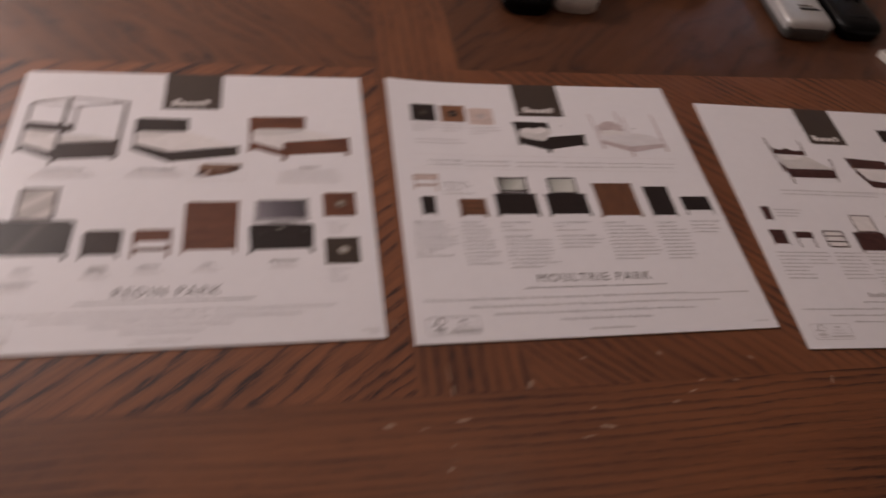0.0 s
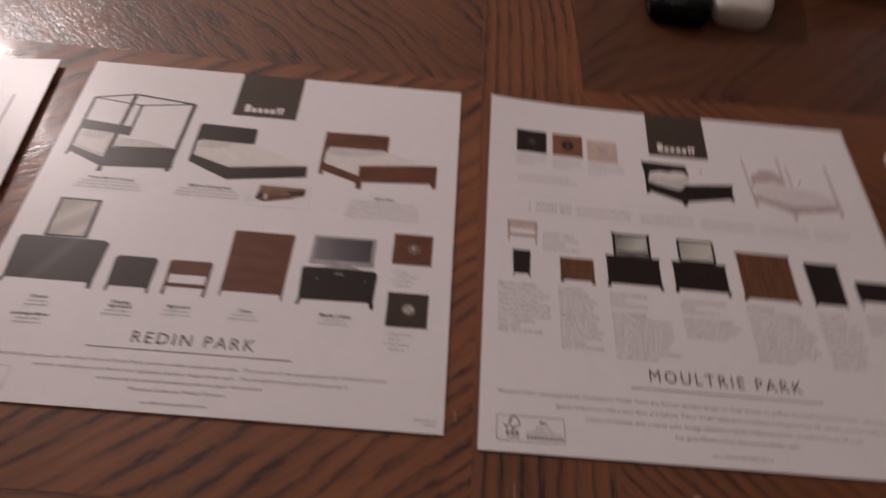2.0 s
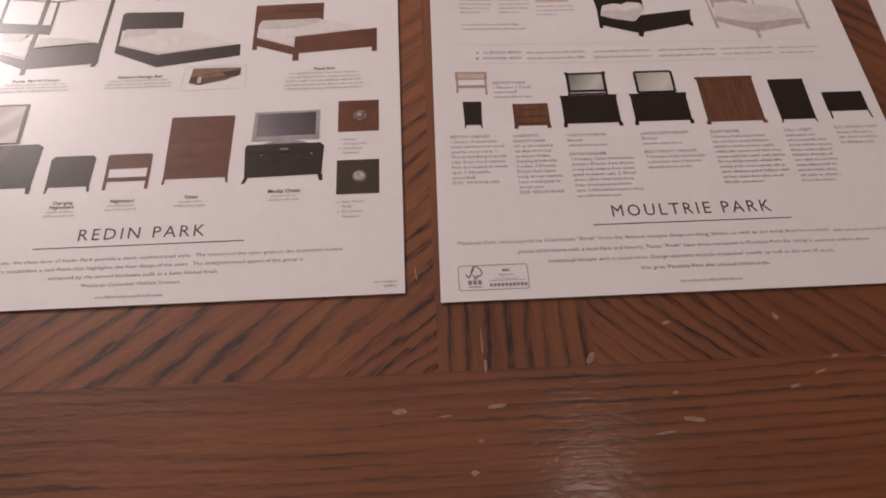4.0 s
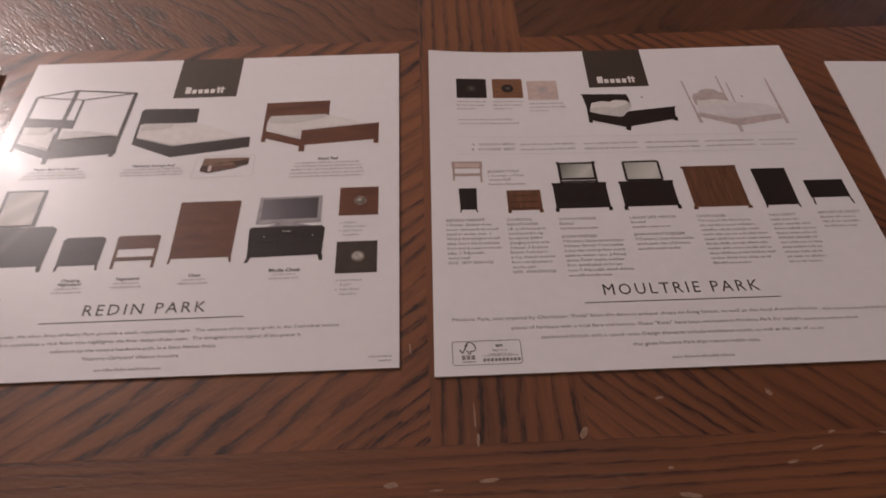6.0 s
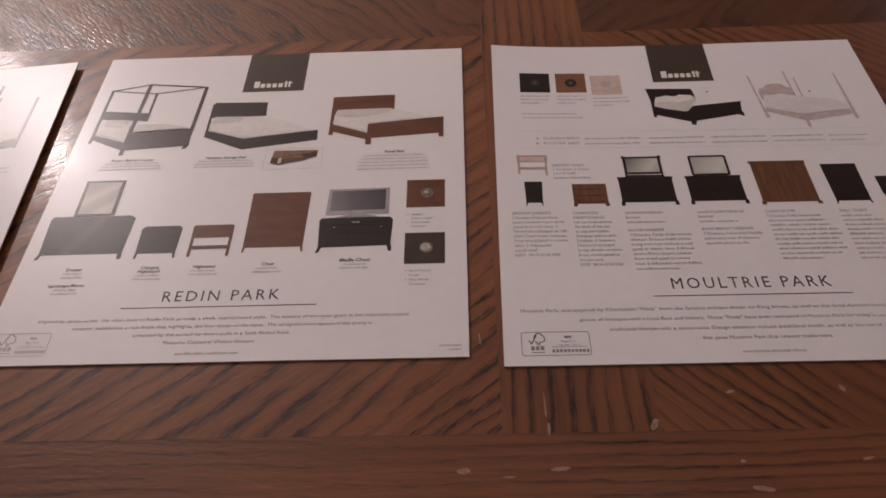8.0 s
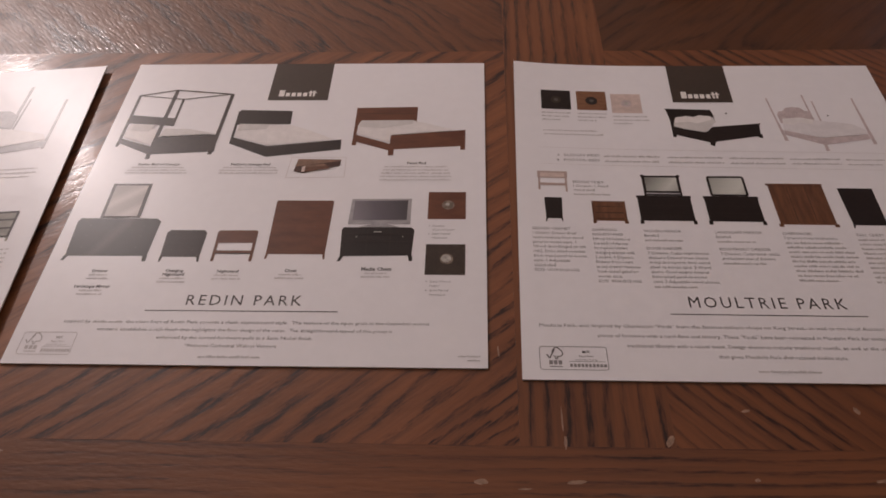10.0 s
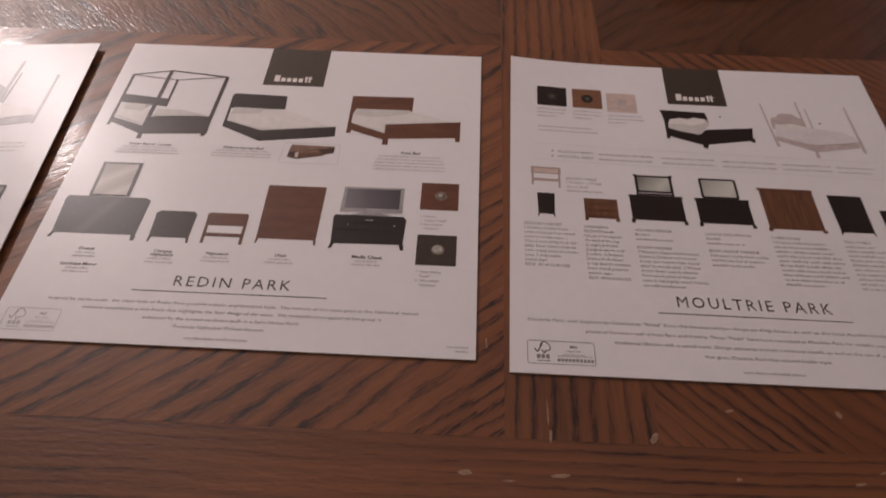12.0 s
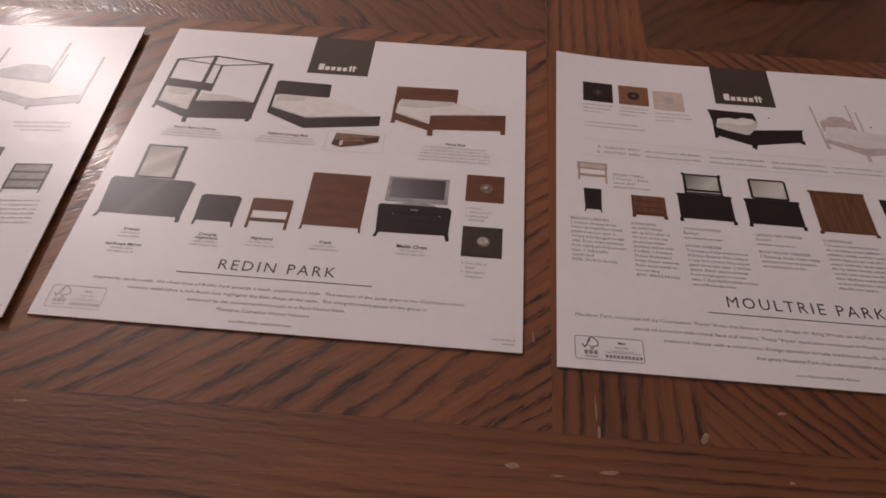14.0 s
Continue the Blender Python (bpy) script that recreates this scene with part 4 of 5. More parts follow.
black_card.picture("bachelor_chest_picture", [("bachelor_chest_picture", [box(248.2, 121.8, 273.2, 137.4), bar((249.2, 115.8), (249.4, 123), 1.0), bar((273.4, 115.8), (272.4, 123), 1.0)], BLACKISH), ("drawer_line", [box(250, 129.4, 271, 129.8)], ESPRESSO)], "print of a black bachelor chest")
READ = {
    "BEDSIDE TABLE": ("1 Drawer, 1 Fixed", "wood shelf"),
    "BEDSIDE CABINET": ("1 Drawer, Drawer front", "insert reverses from wood", "panel to woven cane. 1", "Wood door(hinged on left", "side). Door insert reverses", "from wood panel to woven", "cane. 1 Adjustable", "wood shelf", "0273  W19 D18 H30"),
    "CHARGING|NIGHTSTAND": ("Lift up lid located at", "the back of the top", "to expose hidden", "charging station with", "3 outlets. 3 Drawers.", "Drawer front insert", "in top drawer reverses", "from wood panel to", "woven cane.", "0270  W34 D18 H30"),
    "WOVEN MIRROR": ("Beveled",),
    "DOOR DRESSER": ("7 Drawers, Cedar-lined bottom", "drawers. Drawer front inserts", "in top two reverse from wood", "panel to woven cane. 2 Wood", "doors. Door inserts reverse", "from wood panel to woven", "cane. 2 Adjustable wood shelves."),
    "LANDSCAPE MIRROR": ("Beveled",),
    "BOW FRONT DRESSER": ("7 Drawers, Cedar-lined middle", "and bottom row of drawers."),
    "CHIFFOROBE": ("7 Drawers, Cedar-lined bottom",),
}
for words, u, v, rows in (("BEDSIDE TABLE", 40.2, 151.6, (24, 15, 25)), ("BEDSIDE CABINET", 10.2, 109.4, (29, 33, 28, 34, 33, 34, 23, 14, 28)), ("CHARGING|NIGHTSTAND", 49.6, 109.0, (24, 22, 21, 25, 24, 23, 27, 25, 15, 26)),
                          ("WOVEN MIRROR", 83.0, 108.4, (9, 24)), ("DOOR DRESSER", 83.0, 94.0, (38, 37, 37, 37, 35, 33, 40, 26)), ("LANDSCAPE MIRROR", 128.6, 108.0, (9, 24))) + (
                          ("BOW FRONT DRESSER", 128.6, 94.0, (36, 33, 26)), ("CHIFFOROBE", 171.0, 107.6, (33, 35, 37, 40, 41, 38, 39, 41, 36, 24)), ("TALL CHEST", 216.4, 107.0, (18, 24, 26, 25, 24, 26, 24, 23, 24, 20)), ("BACHELOR CHEST", 248.0, 108.0, (22, 24, 20))):
    ws = words.split("|")
    for k, w in enumerate(ws):
        black_card.text(w, u, v - 3.9 * k, 2.2, material=MIDTYPE, name="caption")
    v1 = v - 3.9 * (len(ws) - 1)
    known = READ.get(words, ())
    for k, (line, w) in enumerate(zip(known, rows)):
        black_card.text(line, u, v1 - 3.75 * (k + 1), 2.2, width=w, material=MIDTYPE, name="text_line")
    rest = [(u, u + w, v1 - 3.75 * (k + 1)) for k, w in enumerate(rows) if k >= len(known)]
    if rest:
        black_card.lines(rest, 1.75, FAINT, seed=int(u * 3 + v))
black_card.text("MOULTRIE PARK", 101.2, 49.8, 8.0, width=91.5, material=TYPE, name="title", gap=1.28)
black_card.area("title_rule", [box(89.0, 44.5, 202.4, 45.1)], RULE)
black_card.text("Moultrie Park, was inspired by Charleston \"Finds\" from the famous antique shops on King Street, as well as the local Auction houses.", 11.0, 34.9, 2.3, width=210, material=MIDTYPE, name="text_line")
black_card.lines([(223, 269, 34.4)], 1.7, BARS, seed=41)
black_card.text("pieces of furniture with a local flare and history. These \"Finds\" have been recreated in Moultrie Park for today's", 44.5, 28.2, 2.3, width=164, material=MIDTYPE, name="text_line")
black_card.lines([(210, 241, 28.0)], 1.7, BARS, seed=42)
black_card.text("traditional lifestyle with a casual twist. Design elements include traditional motifs, as well as the use of", 60.3, 21.5, 2.3, width=150, material=MIDTYPE, name="text_line")
black_card.lines([(211.5, 219, 21.3)], 1.7, BARS, seed=43)
black_card.text("that gives Moultrie Park that relaxed livable style.", 110.4, 14.9, 2.3, width=71, material=MIDTYPE, name="text_line")
black_card.lines([(130.0, 164.8, 6.0)], 1.8, BARS, seed=44)
black_card.lines([(262, 273, 6.6)], 1.3, FAINT, seed=45)
seal(black_card, 10.2, 6.4, 38.0, 15.0)

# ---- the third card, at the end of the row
# corners drawn in to follow the lens's bowing; the card itself is square
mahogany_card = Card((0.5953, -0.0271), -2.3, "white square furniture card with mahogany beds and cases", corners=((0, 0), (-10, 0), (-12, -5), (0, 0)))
tab_on(mahogany_card, 110.0, 228.5, 150.0)
mahogany_card.picture("poster_bed_picture", [
    ("poster_bed_picture", [bar((58.6, 234), (63.0, 188), 1.4), bar((95.4, 232), (95, 212), 1.2), bar((66.6, 200), (67.0, 173), 1.4), bar((119.4, 208), (114.6, 177), 1.2),
                            [(61.5, 212), (94.8, 211.5), (94.6, 218), (84, 217), (77, 220.6), (69, 217.4), (62, 221)], [(63, 195), (66.8, 182), (66.8, 190), (63.4, 204)], [(66.8, 181.5), (115, 182.0), (116, 193), (66.8, 192.5)]], MAHOGANY),
    ("mattress", [[(67.2, 193), (115.8, 193.6), (104, 203), (94, 211), (64, 211), (64.4, 203)]], LINEN_SHADE), ("pillow", [[(66, 204), (84, 205), (92, 210.8), (66, 211)]], LINEN)], "print of a mahogany four-poster bed")
mahogany_card.picture("sleigh_bed_picture", [
    ("sleigh_bed_picture", [[(138, 196.5), (180, 196), (180.2, 207.4), (136.6, 210.4)], [(140, 190), (149.4, 171), (149.6, 180), (141, 197)], [(149.4, 171.5), (197.6, 169.6), (199.6, 181.3), (165, 178.5), (149.6, 181)]], MAHOGANY),
    ("mattress", [[(142, 194.6), (150, 181.6), (190, 180.4), (179, 192), (178, 196), (144, 196.4)]], LINEN)], "print of a mahogany sleigh bed")
for u in (195.0, 226.4):
    mahogany_card.picture("finish_swatch", [("finish_swatch", [box(u, 235.0, u + 19.5, 253.4)], MAHOGANY if u > 200 else ESPRESSO), ("knob", [disc(u + 9.6, 244, 2.6)], CHARCOAL)], "dark wood finish swatch")
case_picture(mahogany_card, "small_cabinet_picture", 17.2, 127.0, 26.0, 144.0, MAHOGANY, 0.3, 2.0, 1.4, 0, "print of a narrow mahogany cabinet")
case_picture(mahogany_card, "nightstand_picture", 14.4, 100.0, 29.4, 117.4, MAHOGANY, 0.3, 2.0, 1.6, 3, "print of a mahogany nightstand")
mahogany_card.picture("bedside_table_picture", [("bedside_table_picture", [box(38, 108.6, 55.6, 115.6), bar((39.0, 98.4), (39.2, 110), 1.2), bar((54.2, 98), (54.4, 110), 1.2)], MAHOGANY)], "print of a mahogany bedside table")
mahogany_card.picture("open_nightstand_picture", [("open_nightstand_picture", [box(66.6, 98.8, 86.6, 117.4)], LINEN), ("case_frame", frame_strips(box(67.2, 99.4, 86, 116.8), 1.3) + [box(67, 104.6, 86, 105.8), box(67, 110.6, 86, 111.8)], MAHOGANY)], "print of a slatted nightstand")
for u, w in ((97.0, 31.6), (137.0, 35.0)):
    mahogany_card.picture("mirror_dresser_picture", [("mirror_dresser_picture", [box(u, 95.6, u + w, 116.2), box(u, 93.6, u + 2, 96), box(u + w - 2, 93.6, u + w, 96)], MAHOGANY), ("mirror_frame", frame_strips(box(u + 6.4, 117, u + w - 4.4, 135.4), 1.2), MAHOGANY), ("mirror_glass", [box(u + 7, 117.6, u + w - 5, 134.8)], LINEN)], "print of a mahogany dresser under a mirror")
case_picture(mahogany_card, "chifforobe_picture", 181.5, 94, 211, 133, MAHOGANY, 0.3, 2.0, 2, 4, "print of a mahogany chifforobe")
case_picture(mahogany_card, "tall_chest_picture", 219, 94, 241, 128, MAHOGANY, 0.3, 2.0, 2, 5, "print of a mahogany tall chest")
mahogany_card.lines([(46.8, 96, 164), (100, 150, 163.6), (154, 200, 163.4), (48, 94, 159.4), (100, 146, 159)], 1.5, FAINT, seed=51)
mahogany_card.lines([(30, 56, 140), (30, 54, 136.4), (30, 50, 132.8)], 1.6, FAINT, seed=52)
for k, (u, w, n) in enumerate(((12, 27, 8), (40, 22, 4), (67, 28, 8), (98, 26, 4), (98, 33, 10), (138, 26, 9), (182, 30, 9), (219, 24, 8))):
    mahogany_card.lines([(u, u + w - 5 * (j % 3 == 2), (92 if k != 4 else 74) - 3.8 * j) for j in range(n)], 1.7, FAINT, seed=60 + k)
mahogany_card.lines([(78, 168, 47)], 5.0, FAINT, "title", seed=70)
mahogany_card.area("title_rule", [box(70, 42, 190, 42.5)], RULE)
mahogany_card.lines([(10.4, 240, 35), (34, 232, 29), (52, 214, 23), (98, 170, 17), (120, 156, 8)], 1.7, FAINT, seed=71)
seal(mahogany_card, 10, 8, 34, 14, False)

# ---- the card at the other end, whose edge stands a little off the table
LEFT_TURN = 3.0
lx, ly = -0.0106 - 0.28 * math.cos(radians(LEFT_TURN)), -0.0054 - 0.28 * math.sin(radians(LEFT_TURN))
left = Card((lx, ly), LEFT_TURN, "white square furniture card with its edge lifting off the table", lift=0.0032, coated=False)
tab_on(left, 112, 234, 158)
U = 280.0
# bed inked pale to stand in for the sheen that washes it out
left.picture("poster_bed_picture", [
    ("poster_bed_picture", [bar((U - 22, 184), (U - 20.6, 240), 2.2), bar((U - 57, 177), (U - 53, 258), 2.4), bar((U - 52, 207), (U - 50, 243), 1.6), bar((U - 100, 188), (U - 98, 250), 2.0),
                            [(U - 96, 214), (U - 53, 208), (U - 53, 223), (U - 61, 229), (U - 77, 230), (U - 94, 223)], [(U - 98, 194), (U - 57, 180), (U - 57, 188), (U - 98, 202)], [(U - 57, 180), (U - 21, 186), (U - 21, 193), (U - 57, 188)]], SILVER_INK),
    ("mattress", [[(U - 96, 202), (U - 56, 188.5), (U - 23, 194), (U - 26, 200), (U - 50, 207), (U - 94, 213)]], LINEN)], "print of a grey four-poster bed in glare-paled ink")
left.picture("bed_picture", [("bed_picture", [[(40, 205), (80, 206), (79, 222), (40, 222)], [(39, 186), (68, 174), (68, 184), (40, 194)], [(68, 174), (118, 180), (118, 192), (68, 184)]], CHARCOAL), ("mattress", [[(42, 194), (68, 184), (112, 192), (80, 205), (43, 204)]], LINEN)], "print of a dark bed")
left.picture("drawer_chest_picture", [("drawer_chest_picture", [box(U - 42, 99, U - 16.4, 122), bar((U - 41.2, 95.6), (U - 41, 100), 1.6), bar((U - 16.8, 95.6), (U - 17, 100), 1.6)], TAUPE_DRAWER), ("case_frame", frame_strips(box(U - 41.4, 99.6, U - 17, 121.4), 1.5) + [box(U - 41, 106.4, U - 17, 107.8), box(U - 41, 113.8, U - 17, 115.2)], CHARCOAL)], "print of a taupe drawer chest")
for u0, u1, v1 in ((U - 86, U - 55, 138), (U - 130, U - 96, 132), (U - 170, U - 140, 126), (U - 215, U - 180, 130), (24, 52, 124)):
    case_picture(left, "chest_picture", u0, 96, u1, v1, CHARCOAL, 0.6, 3.0, 2, 4, "print of a dark chest")
# small print in lighter ink, imitating the gloss that lies over it
left.lines([(U - 60, U - 18, 163), (U - 58, U - 18, 159), (U - 52, U - 22, 155)], 1.5, LIGHT_TYPE, seed=81)
for k in range(6):
    left.lines([(20 + k * 43, 53 + k * 43, 88 - 3.7 * j) for j in range(6)], 1.6, LIGHT_TYPE, seed=82 + k)
left.lines([(90, 190, 44)], 5, FAINT, "title", seed=90)
left.lines([(20, 250, 33), (40, 230, 27), (70, 210, 21)], 1.7, LIGHT_TYPE, seed=91)
left.lines([(U - 14, U - 3, 7.2), (U - 10, U - 3, 4.6)], 1.3, LIGHT_TYPE, seed=92)
seal(left, 8, 6, 34, 15, False)


# ---------------------------------------------------------------- things on the table
def remote(at, turn, size, body, label, pads, dull=0.006, square=0.45, under=None):
    """A remote control that lies with its near end at `at`. pads: u, v, width, depth, material, round."""
    w, ln, h = size
    ob = tagged(empty("remote_control", pose(at[0], at[1], TOP, 0, 0, turn)), label, "remote control", "remote controls on the table")
    bm = bmesh.new()
    rings = []
    n, m = 20, 14
    for i in range(m + 1):
        t = i / m
        y = ln * (0.5 - 0.5 * math.cos(math.pi * t))
        end = min(y, ln - y)
        k = math.sqrt(max(0.0, 1 - (1 - min(1, end / (dull * 2.2))) ** 2)) if end < dull * 2.2 else 1.0
        ww, hh = w / 2 * (0.72 + 0.28 * k), h * (0.45 + 0.55 * k)
        ring = []
        for j in range(n):
            a = 2 * math.pi * j / n
            c, s = math.cos(a), math.sin(a)
            x = ww * math.copysign(abs(c) ** square, c)
            z = h * 0.46 + (hh * 0.54 if s > 0 else h * 0.46) * math.copysign(abs(s) ** (0.4 if s > 0 else 0.55), s)
            ring.append(bm.verts.new((x, y, z)))
        rings.append(ring)
    for a, b in zip(rings, rings[1:]):
        for j in range(n):
            bm.faces.new((a[j], a[(j + 1) % n], b[(j + 1) % n], b[j]))
    bm.faces.new(rings[0][::-1])
    bm.faces.new(rings[-1])
    bmesh.ops.recalc_face_normals(bm, faces=bm.faces)
    casing = smooth(part("casing", bm, body, ob))
    if under:  # a darker lower shell
        casing.data.materials.append(under)
        for f in casing.data.polygons:
            if f.center.z < h * 0.62:
                f.material_index = 1
    for k, (u, v, pw, pd, mat, round_) in enumerate(pads):
        up = h - 0.0004 + 0.00012 * (k % 8) + (0.0004 if mat is PALE_MARK else 0)
        if round_:
            bm = rod(0.5, 0.46, 0.0016, (0, 0, 0), 14)
            bmesh.ops.scale(bm, vec=(pw, pd, 1), verts=bm.verts)
            bmesh.ops.translate(bm, vec=(u, v, up), verts=bm.verts)
        else:
            bm = block((pw, pd, 0.0016), (u, v, up), min(pw, pd, 0.0016) * 0.3, 1)
        part("button" if pw < 0.02 else "pad", bm, mat, ob)
    return ob


black_pads = [(0.0, 0.060, 0.020, 0.030, RUBBER, False), (0.003, 0.0525, 0.016, 0.0030, PALE_MARK, False), (-0.022, 0.050, 0.004, 0.0016, PALE_MARK, False)]
for r in range(6):
    for c in (-0.014, 0.0, 0.014):
        black_pads.append((c, 0.088 + r * 0.013, 0.009, 0.007, RUBBER, True))
        black_pads.append((c - 0.001, 0.0890 + r * 0.013, 0.0065, 0.0018, PALE_MARK, False))
remote((0.4655, 0.393), -4.0, (0.057, 0.205, 0.024), BLACK_PLASTIC, "glossy black remote control beside a white one", black_pads)
white_pads = [(0.0, 0.112, 0.018, 0.014, GREY_RUBBER, True)]
for r in range(5):
    for c in (-0.014, 0.0, 0.014):
        white_pads.append((c, 0.046 + r * 0.0112, 0.0078, 0.0066, GREY_RUBBER, True))
for c in (-0.014, 0.014):
    white_pads += [(c, 0.120, 0.010, 0.006, GREY_RUBBER, True), (c, 0.138, 0.010, 0.006, GREY_RUBBER, True), (c, 0.155, 0.010, 0.006, GREY_RUBBER, True)]
remote((0.5215, 0.400), -6.0, (0.057, 0.190, 0.026), WHITE_PLASTIC, "white plastic remote control with grey buttons", white_pads, dull=0.015)
silver_pads = [(0.0, 0.118, 0.030, 0.030, RUBBER, True), (0.0, 0.118, 0.019, 0.019, SILVER_PLASTIC, True), (0.0, 0.118, 0.008, 0.008, RUBBER, True),
               (0.006, 0.0285, 0.024, 0.0024, RUBBER, False), (0.003, 0.0350, 0.017, 0.0014, GREY_RUBBER, False), (0.0, 0.083, 0.050, 0.0008, GREY_RUBBER, False)]
for c, v, s_ in ((0.0205, 0.110, 0.006), (0.0205, 0.117, 0.006), (0.0205, 0.124, 0.006), (0.013, 0.096, 0.004), (0.016, 0.136, 0.004), (-0.019, 0.138, 0.005), (-0.012, 0.218, 0.006), (0.0, 0.218, 0.006), (0.012, 0.218, 0.006)):
    silver_pads.append((c, v, s_, s_, RUBBER, True))
for r in range(4):
    for c in (-0.013, 0.0, 0.013):
        silver_pads.append((c, 0.152 + r * 0.014, 0.009, 0.005, SILVER_PLASTIC, True))
remote((0.787, 0.365), -3.0, (0.057, 0.232, 0.022), SILVER_PLASTIC, "long silver remote control with a dark ring pad", silver_pads, dull=0.0028, square=0.20, under=GREY_SHELL)
dark_pads = [(0.0, 0.020, 0.022, 0.0018, RUBBER, False)]
for r in range(7):
    for c in (-0.014, 0.0, 0.014):
        dark_pads.append((c, 0.055 + r * 0.016, 0.009, 0.006, BLACK_PLASTIC, True))
remote((0.857, 0.367), -3.0, (0.055, 0.215, 0.020), BLACK_PLASTIC, "matt black remote control beside a silver one", dark_pads)

navy = tagged(empty("navy_box", pose(0.566, 0.491, TOP, 0, 0, -5.2)), "navy blue cardboard box lying under a white one", "box")
part("lid", block((0.160, 0.112, 0.020), (0.080, 0.056, 0.0160), 0.004, 3), BLUE_BOX, navy)
part("tray", block((0.156, 0.108, 0.0165), (0.080, 0.056, 0), 0.002, 2), BLUE_BOX, navy)
part("corner_stud", rod(0.0022, 0.0016, 0.003, (0.1602, 0.002, 0.018), 12, (0, 90, 0)), STEEL, navy, "small shiny steel stud")
board = tagged(empty("white_box", pose(0.576, 0.4925, TOP + 0.0362, 0, 0, 0.6)), "flat white cardboard box on a navy box", "box")
part("shell", block((0.160, 0.098, 0.0145), (0.080, 0.049, 0), 0.002, 2), WHITE_BOARD, board)
part("flap_seam", block((0.150, 0.0008, 0.0105), (0.080, -0.0005, 0.002)), EDGE, board)
case = tagged(empty("disc_case", pose(0.600, 0.520, TOP + 0.0509, 0, 0, 6)), "glossy blue plastic disc case on the boxes", "disc case")
part("cover", block((0.176, 0.124, 0.006), (0.088, 0.062, 0.0065), 0.0015, 2), BLUE_CASE, case)
part("back", block((0.176, 0.124, 0.0062), (0.088, 0.062, 0), 0.0015, 2), BLUE_CASE, case)
part("paper_insert", block((0.158, 0.109, 0.0004), (0.088, 0.060, 0.0126)), BLUE_BOX, case)

wallet = tagged(empty("camera_pouch", pose(0.884, 0.640, TOP, 0, 0, 36)), "small black leather pouch on the table", "pouch")
part("pouch", block((0.115, 0.098, 0.045), (0, 0, 0), 0.008, 4), BLACK_LEATHER, wallet)
part("flap", block((0.117, 0.060, 0.006), (0, -0.021, 0.0445), 0.0028, 3), BLACK_LEATHER, wallet)
part("zip_pull", block((0.020, 0.004, 0.003), (0.02, -0.0525, 0.022), 0.001), STEEL, wallet)

bm = bmesh.new()
bmesh.ops.create_cube(bm, size=1)
bmesh.ops.subdivide_edges(bm, edges=bm.edges[:], cuts=15, use_grid_fill=True)
for v in bm.verts:
    p = v.co * 2
    q = Vector((math.copysign(abs(p.x) ** 0.9, p.x), math.copysign(abs(p.y) ** 0.9, p.y), p.z))
    q *= (1.0 / max(1e-6, (abs(q.x) ** 3.4 + abs(q.y) ** 3.4 + abs(q.z) ** 2.6) ** 0.3))
    wob = noise.noise(q * 1.4) * 0.06 + noise.noise(q * 4.0) * 0.012
    v.co = Vector((q.x * 0.080, q.y * 0.115, max(0.0, (q.z + 1) * 0.033))) * (1 + wob)
    v.co.z = max(0.0, v.co.z)
pouch = part("white_pouch", bm, WHITE_CLOTH, None)
pouch.matrix_world = pose(1.030, 0.668, TOP, 0, 0, -16)
smooth(tagged(pouch, "soft crumpled white cloth pouch on the table", "pouch"))

chain = tagged(empty("key_chain", pose(0.958, 0.526, TOP)), "thin steel chain with a pink bead", "key chain")
for i in range(34):
    strand, t = divmod(i, 17)
    t /= 16
    x, y = 0.115 * t + 0.008 * math.sin(9 * t), -0.055 * t + (0.016 if strand else -0.010) * math.sin(6 * t) + 0.004 * strand
    bm = bmesh.new()
    nn, rr = 10, 0.0009
    loop = []
    for j in range(nn):
        a = 2 * math.pi * j / nn
        c = Vector((0.0052 * math.cos(a), 0.0032 * math.sin(a), 0))
        o = Vector((math.cos(a), math.sin(a), 0))
        loop.append([bm.verts.new(c + o * rr * math.cos(b) + Vector((0, 0, rr * math.sin(b)))) for b in (0, math.pi / 2, math.pi, 3 * math.pi / 2)])
    for j in range(nn):
        for b in range(4):
            bm.faces.new((loop[j][b], loop[(j + 1) % nn][b], loop[(j + 1) % nn][(b + 1) % 4], loop[j][(b + 1) % 4]))
    bmesh.ops.recalc_face_normals(bm, faces=bm.faces)
    bmesh.ops.transform(bm, matrix=pose(x, y, 0.0014 + 0.0016 * (i % 2), 25 * (-1) ** i, 0, -28 + (30 if strand else -20) * math.cos(6 * t)), verts=bm.verts)
    smooth(part("link", bm, STEEL, chain))
bm = bmesh.new()
bmesh.ops.create_uvsphere(bm, u_segments=16, v_segments=10, radius=0.0075)
bmesh.ops.translate(bm, vec=(0.052, -0.046, 0.0075), verts=bm.verts)
smooth(part("bead", bm, PINK, chain, "pink bead"))

jewel = tagged(empty("disc_tray", pose(0.866, 0.341, TOP, 0, 0, 14)), "white-edged clear disc tray with a grey sheet", "disc case")
part("rim", block((0.130, 0.0040, 0.008), (0.065, -0.0020, 0), 0.001), WHITE_PLASTIC, jewel)
part("rim", block((0.0040, 0.0860, 0.008), (0.0020, -0.0472, 0), 0.001), WHITE_PLASTIC, jewel)
part("rim", block((0.130, 0.0040, 0.008), (0.065, -0.0924, 0), 0.001), WHITE_PLASTIC, jewel)
part("sheet", block((0.1255, 0.0860, 0.005), (0.0671, -0.0472, 0), 0.0006), GLASS_LIGHT, jewel)
bm = bmesh.new()
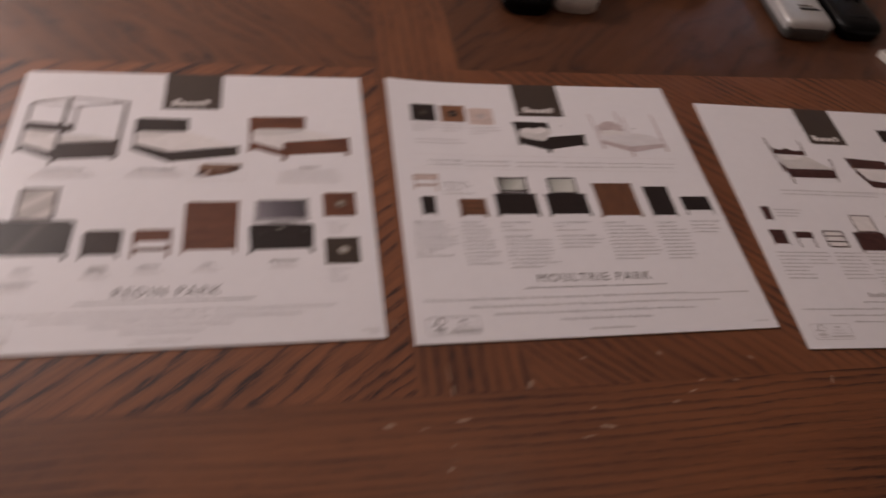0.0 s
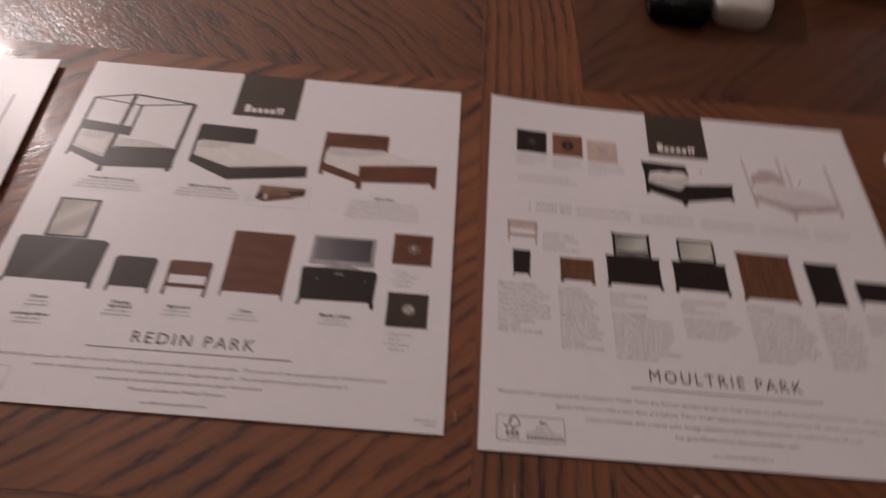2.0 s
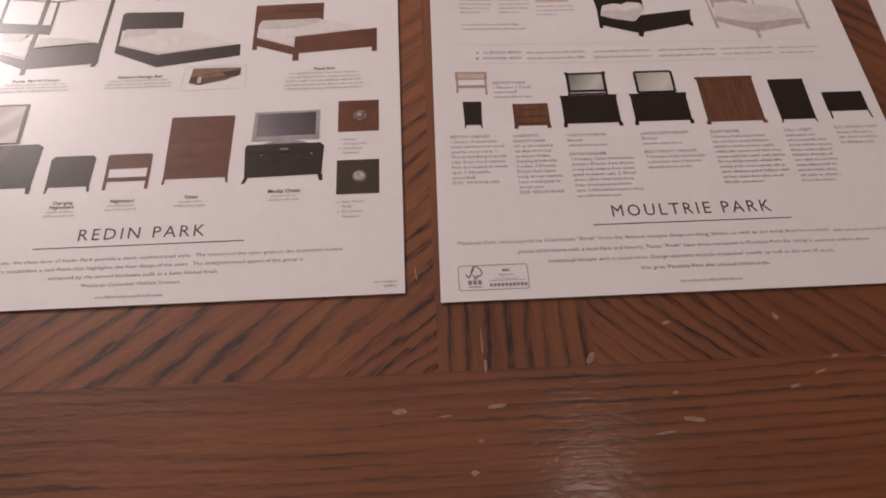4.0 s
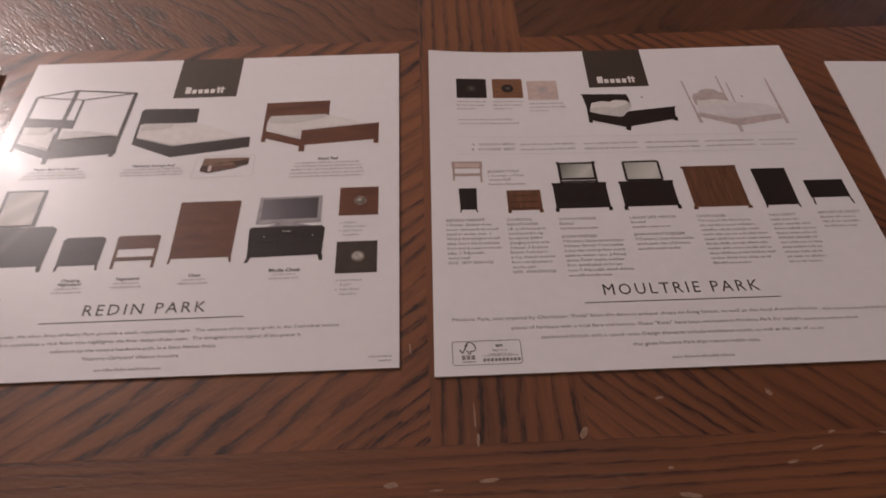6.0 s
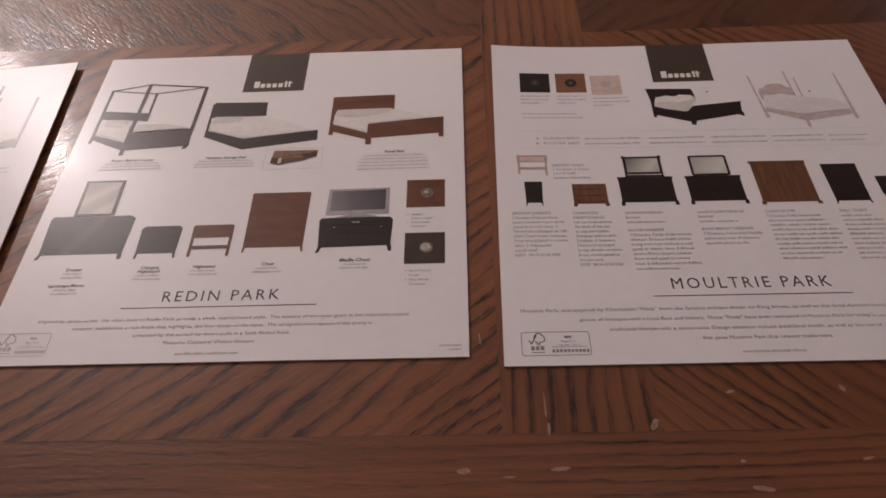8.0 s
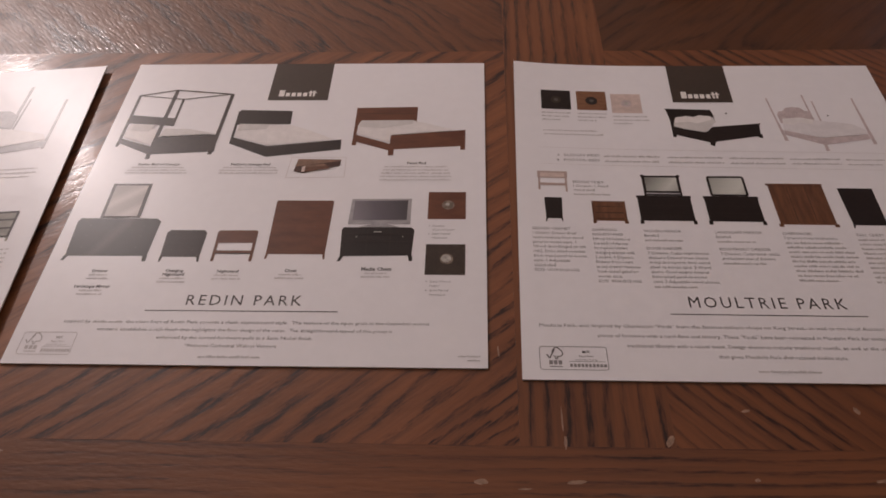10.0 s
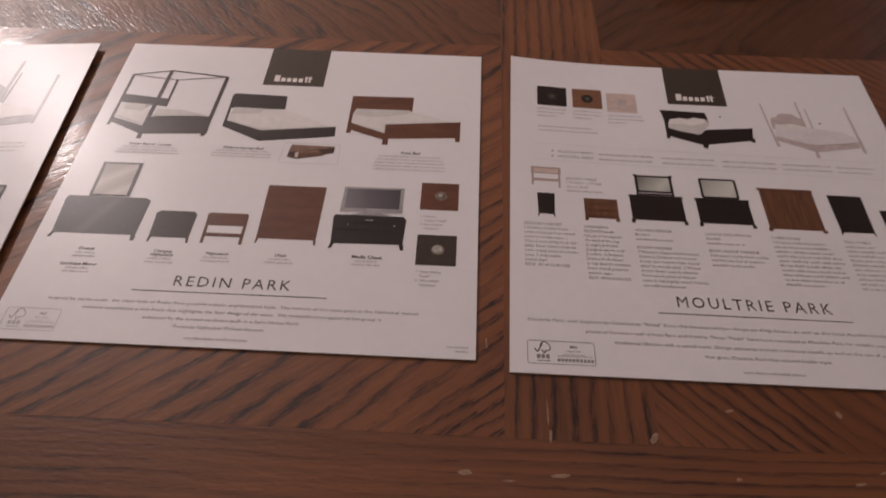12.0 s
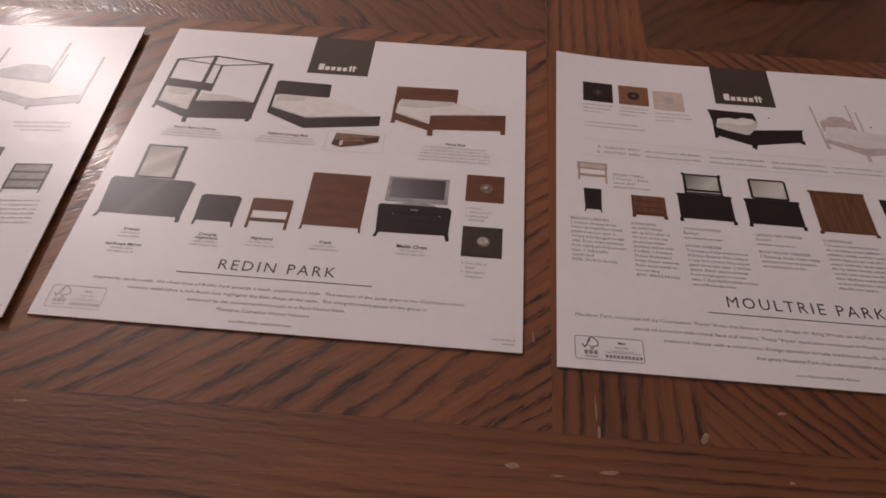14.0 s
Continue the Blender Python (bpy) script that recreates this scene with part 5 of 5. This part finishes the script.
for i in range(14):
    a0, a1 = math.pi * (0.5 + i / 14), math.pi * (0.5 + (i + 1) / 14)
    p = [(0.05 + r * math.cos(a), -0.05 + r * math.sin(a) * 0.8, 0.0053) for r, a in ((0.030, a0), (0.0285, a0), (0.0285, a1), (0.030, a1))]
    bm.faces.new([bm.verts.new(q) for q in p])
part("printed_arc", bm, CHARCOAL, jewel)

bm = bmesh.new()
prof = [(0.0, 0.004), (0.024, 0.005), (0.0275, 0.012), (0.031, 0.10), (0.033, 0.10), (0.0300, 0.004), (0.0270, 0.0), (0.0, 0.0)]
seg = 32
cols = [[bm.verts.new((r * math.cos(2 * math.pi * k / seg), r * math.sin(2 * math.pi * k / seg), z)) for r, z in prof] for k in range(seg)]
for k in range(seg):
    a, b = cols[k], cols[(k + 1) % seg]
    for i in range(len(prof) - 1):
        bm.faces.new((a[i], b[i], b[i + 1], a[i + 1]))
bmesh.ops.remove_doubles(bm, verts=bm.verts, dist=1e-6)
bmesh.ops.recalc_face_normals(bm, faces=bm.faces)
# only a glass's base is known; height cut so its shadow stays short
glass = part("glass_base", bm, PANE_GLASS, None)
glass.matrix_world = pose(0.3225, 0.5180, TOP + 0.0002) @ Matrix.Diagonal((0.76, 0.76, 0.30, 1))
smooth(tagged(glass, "base of a clear glass, cut low, on the table", "dish"))

# ---------------------------------------------------------------- lamps
floor_lamp = tagged(empty("floor_lamp", pose(LAMP[0] - 0.22, LAMP[1] + 0.22, 0)), "brass floor lamp with two bare bulbs", "lamp")
smooth(part("base", rod(0.15, 0.13, 0.03, (0, 0, 0), 32, bevel=0.006), BRASS, floor_lamp))
smooth(part("pole", rod(0.012, 0.010, LAMP[2] + 0.18 - 0.03, (0, 0, 0.03), 16), BRASS, floor_lamp))
part("arm", block((0.56, 0.016, 0.016), (0.19, -0.19, LAMP[2] + 0.165), 0.003, 2, -44), BRASS, floor_lamp)
smooth(part("socket", rod(0.022, 0.016, 0.115, (0.22, -0.22, LAMP[2] + 0.05), 16), BRASS, floor_lamp))
smooth(part("socket", rod(0.018, 0.014, 0.125, (0.37, -0.36, LAMP[2] + 0.04), 16), BRASS, floor_lamp))
ceiling_light = tagged(empty("ceiling_light", pose(0.70, 0.20, H)), "round brass ceiling light over the table", "lamp")
smooth(part("canopy", rod(0.15, 0.15, 0.025, (0, 0, -0.025), 32, bevel=0.004), BRASS, ceiling_light))
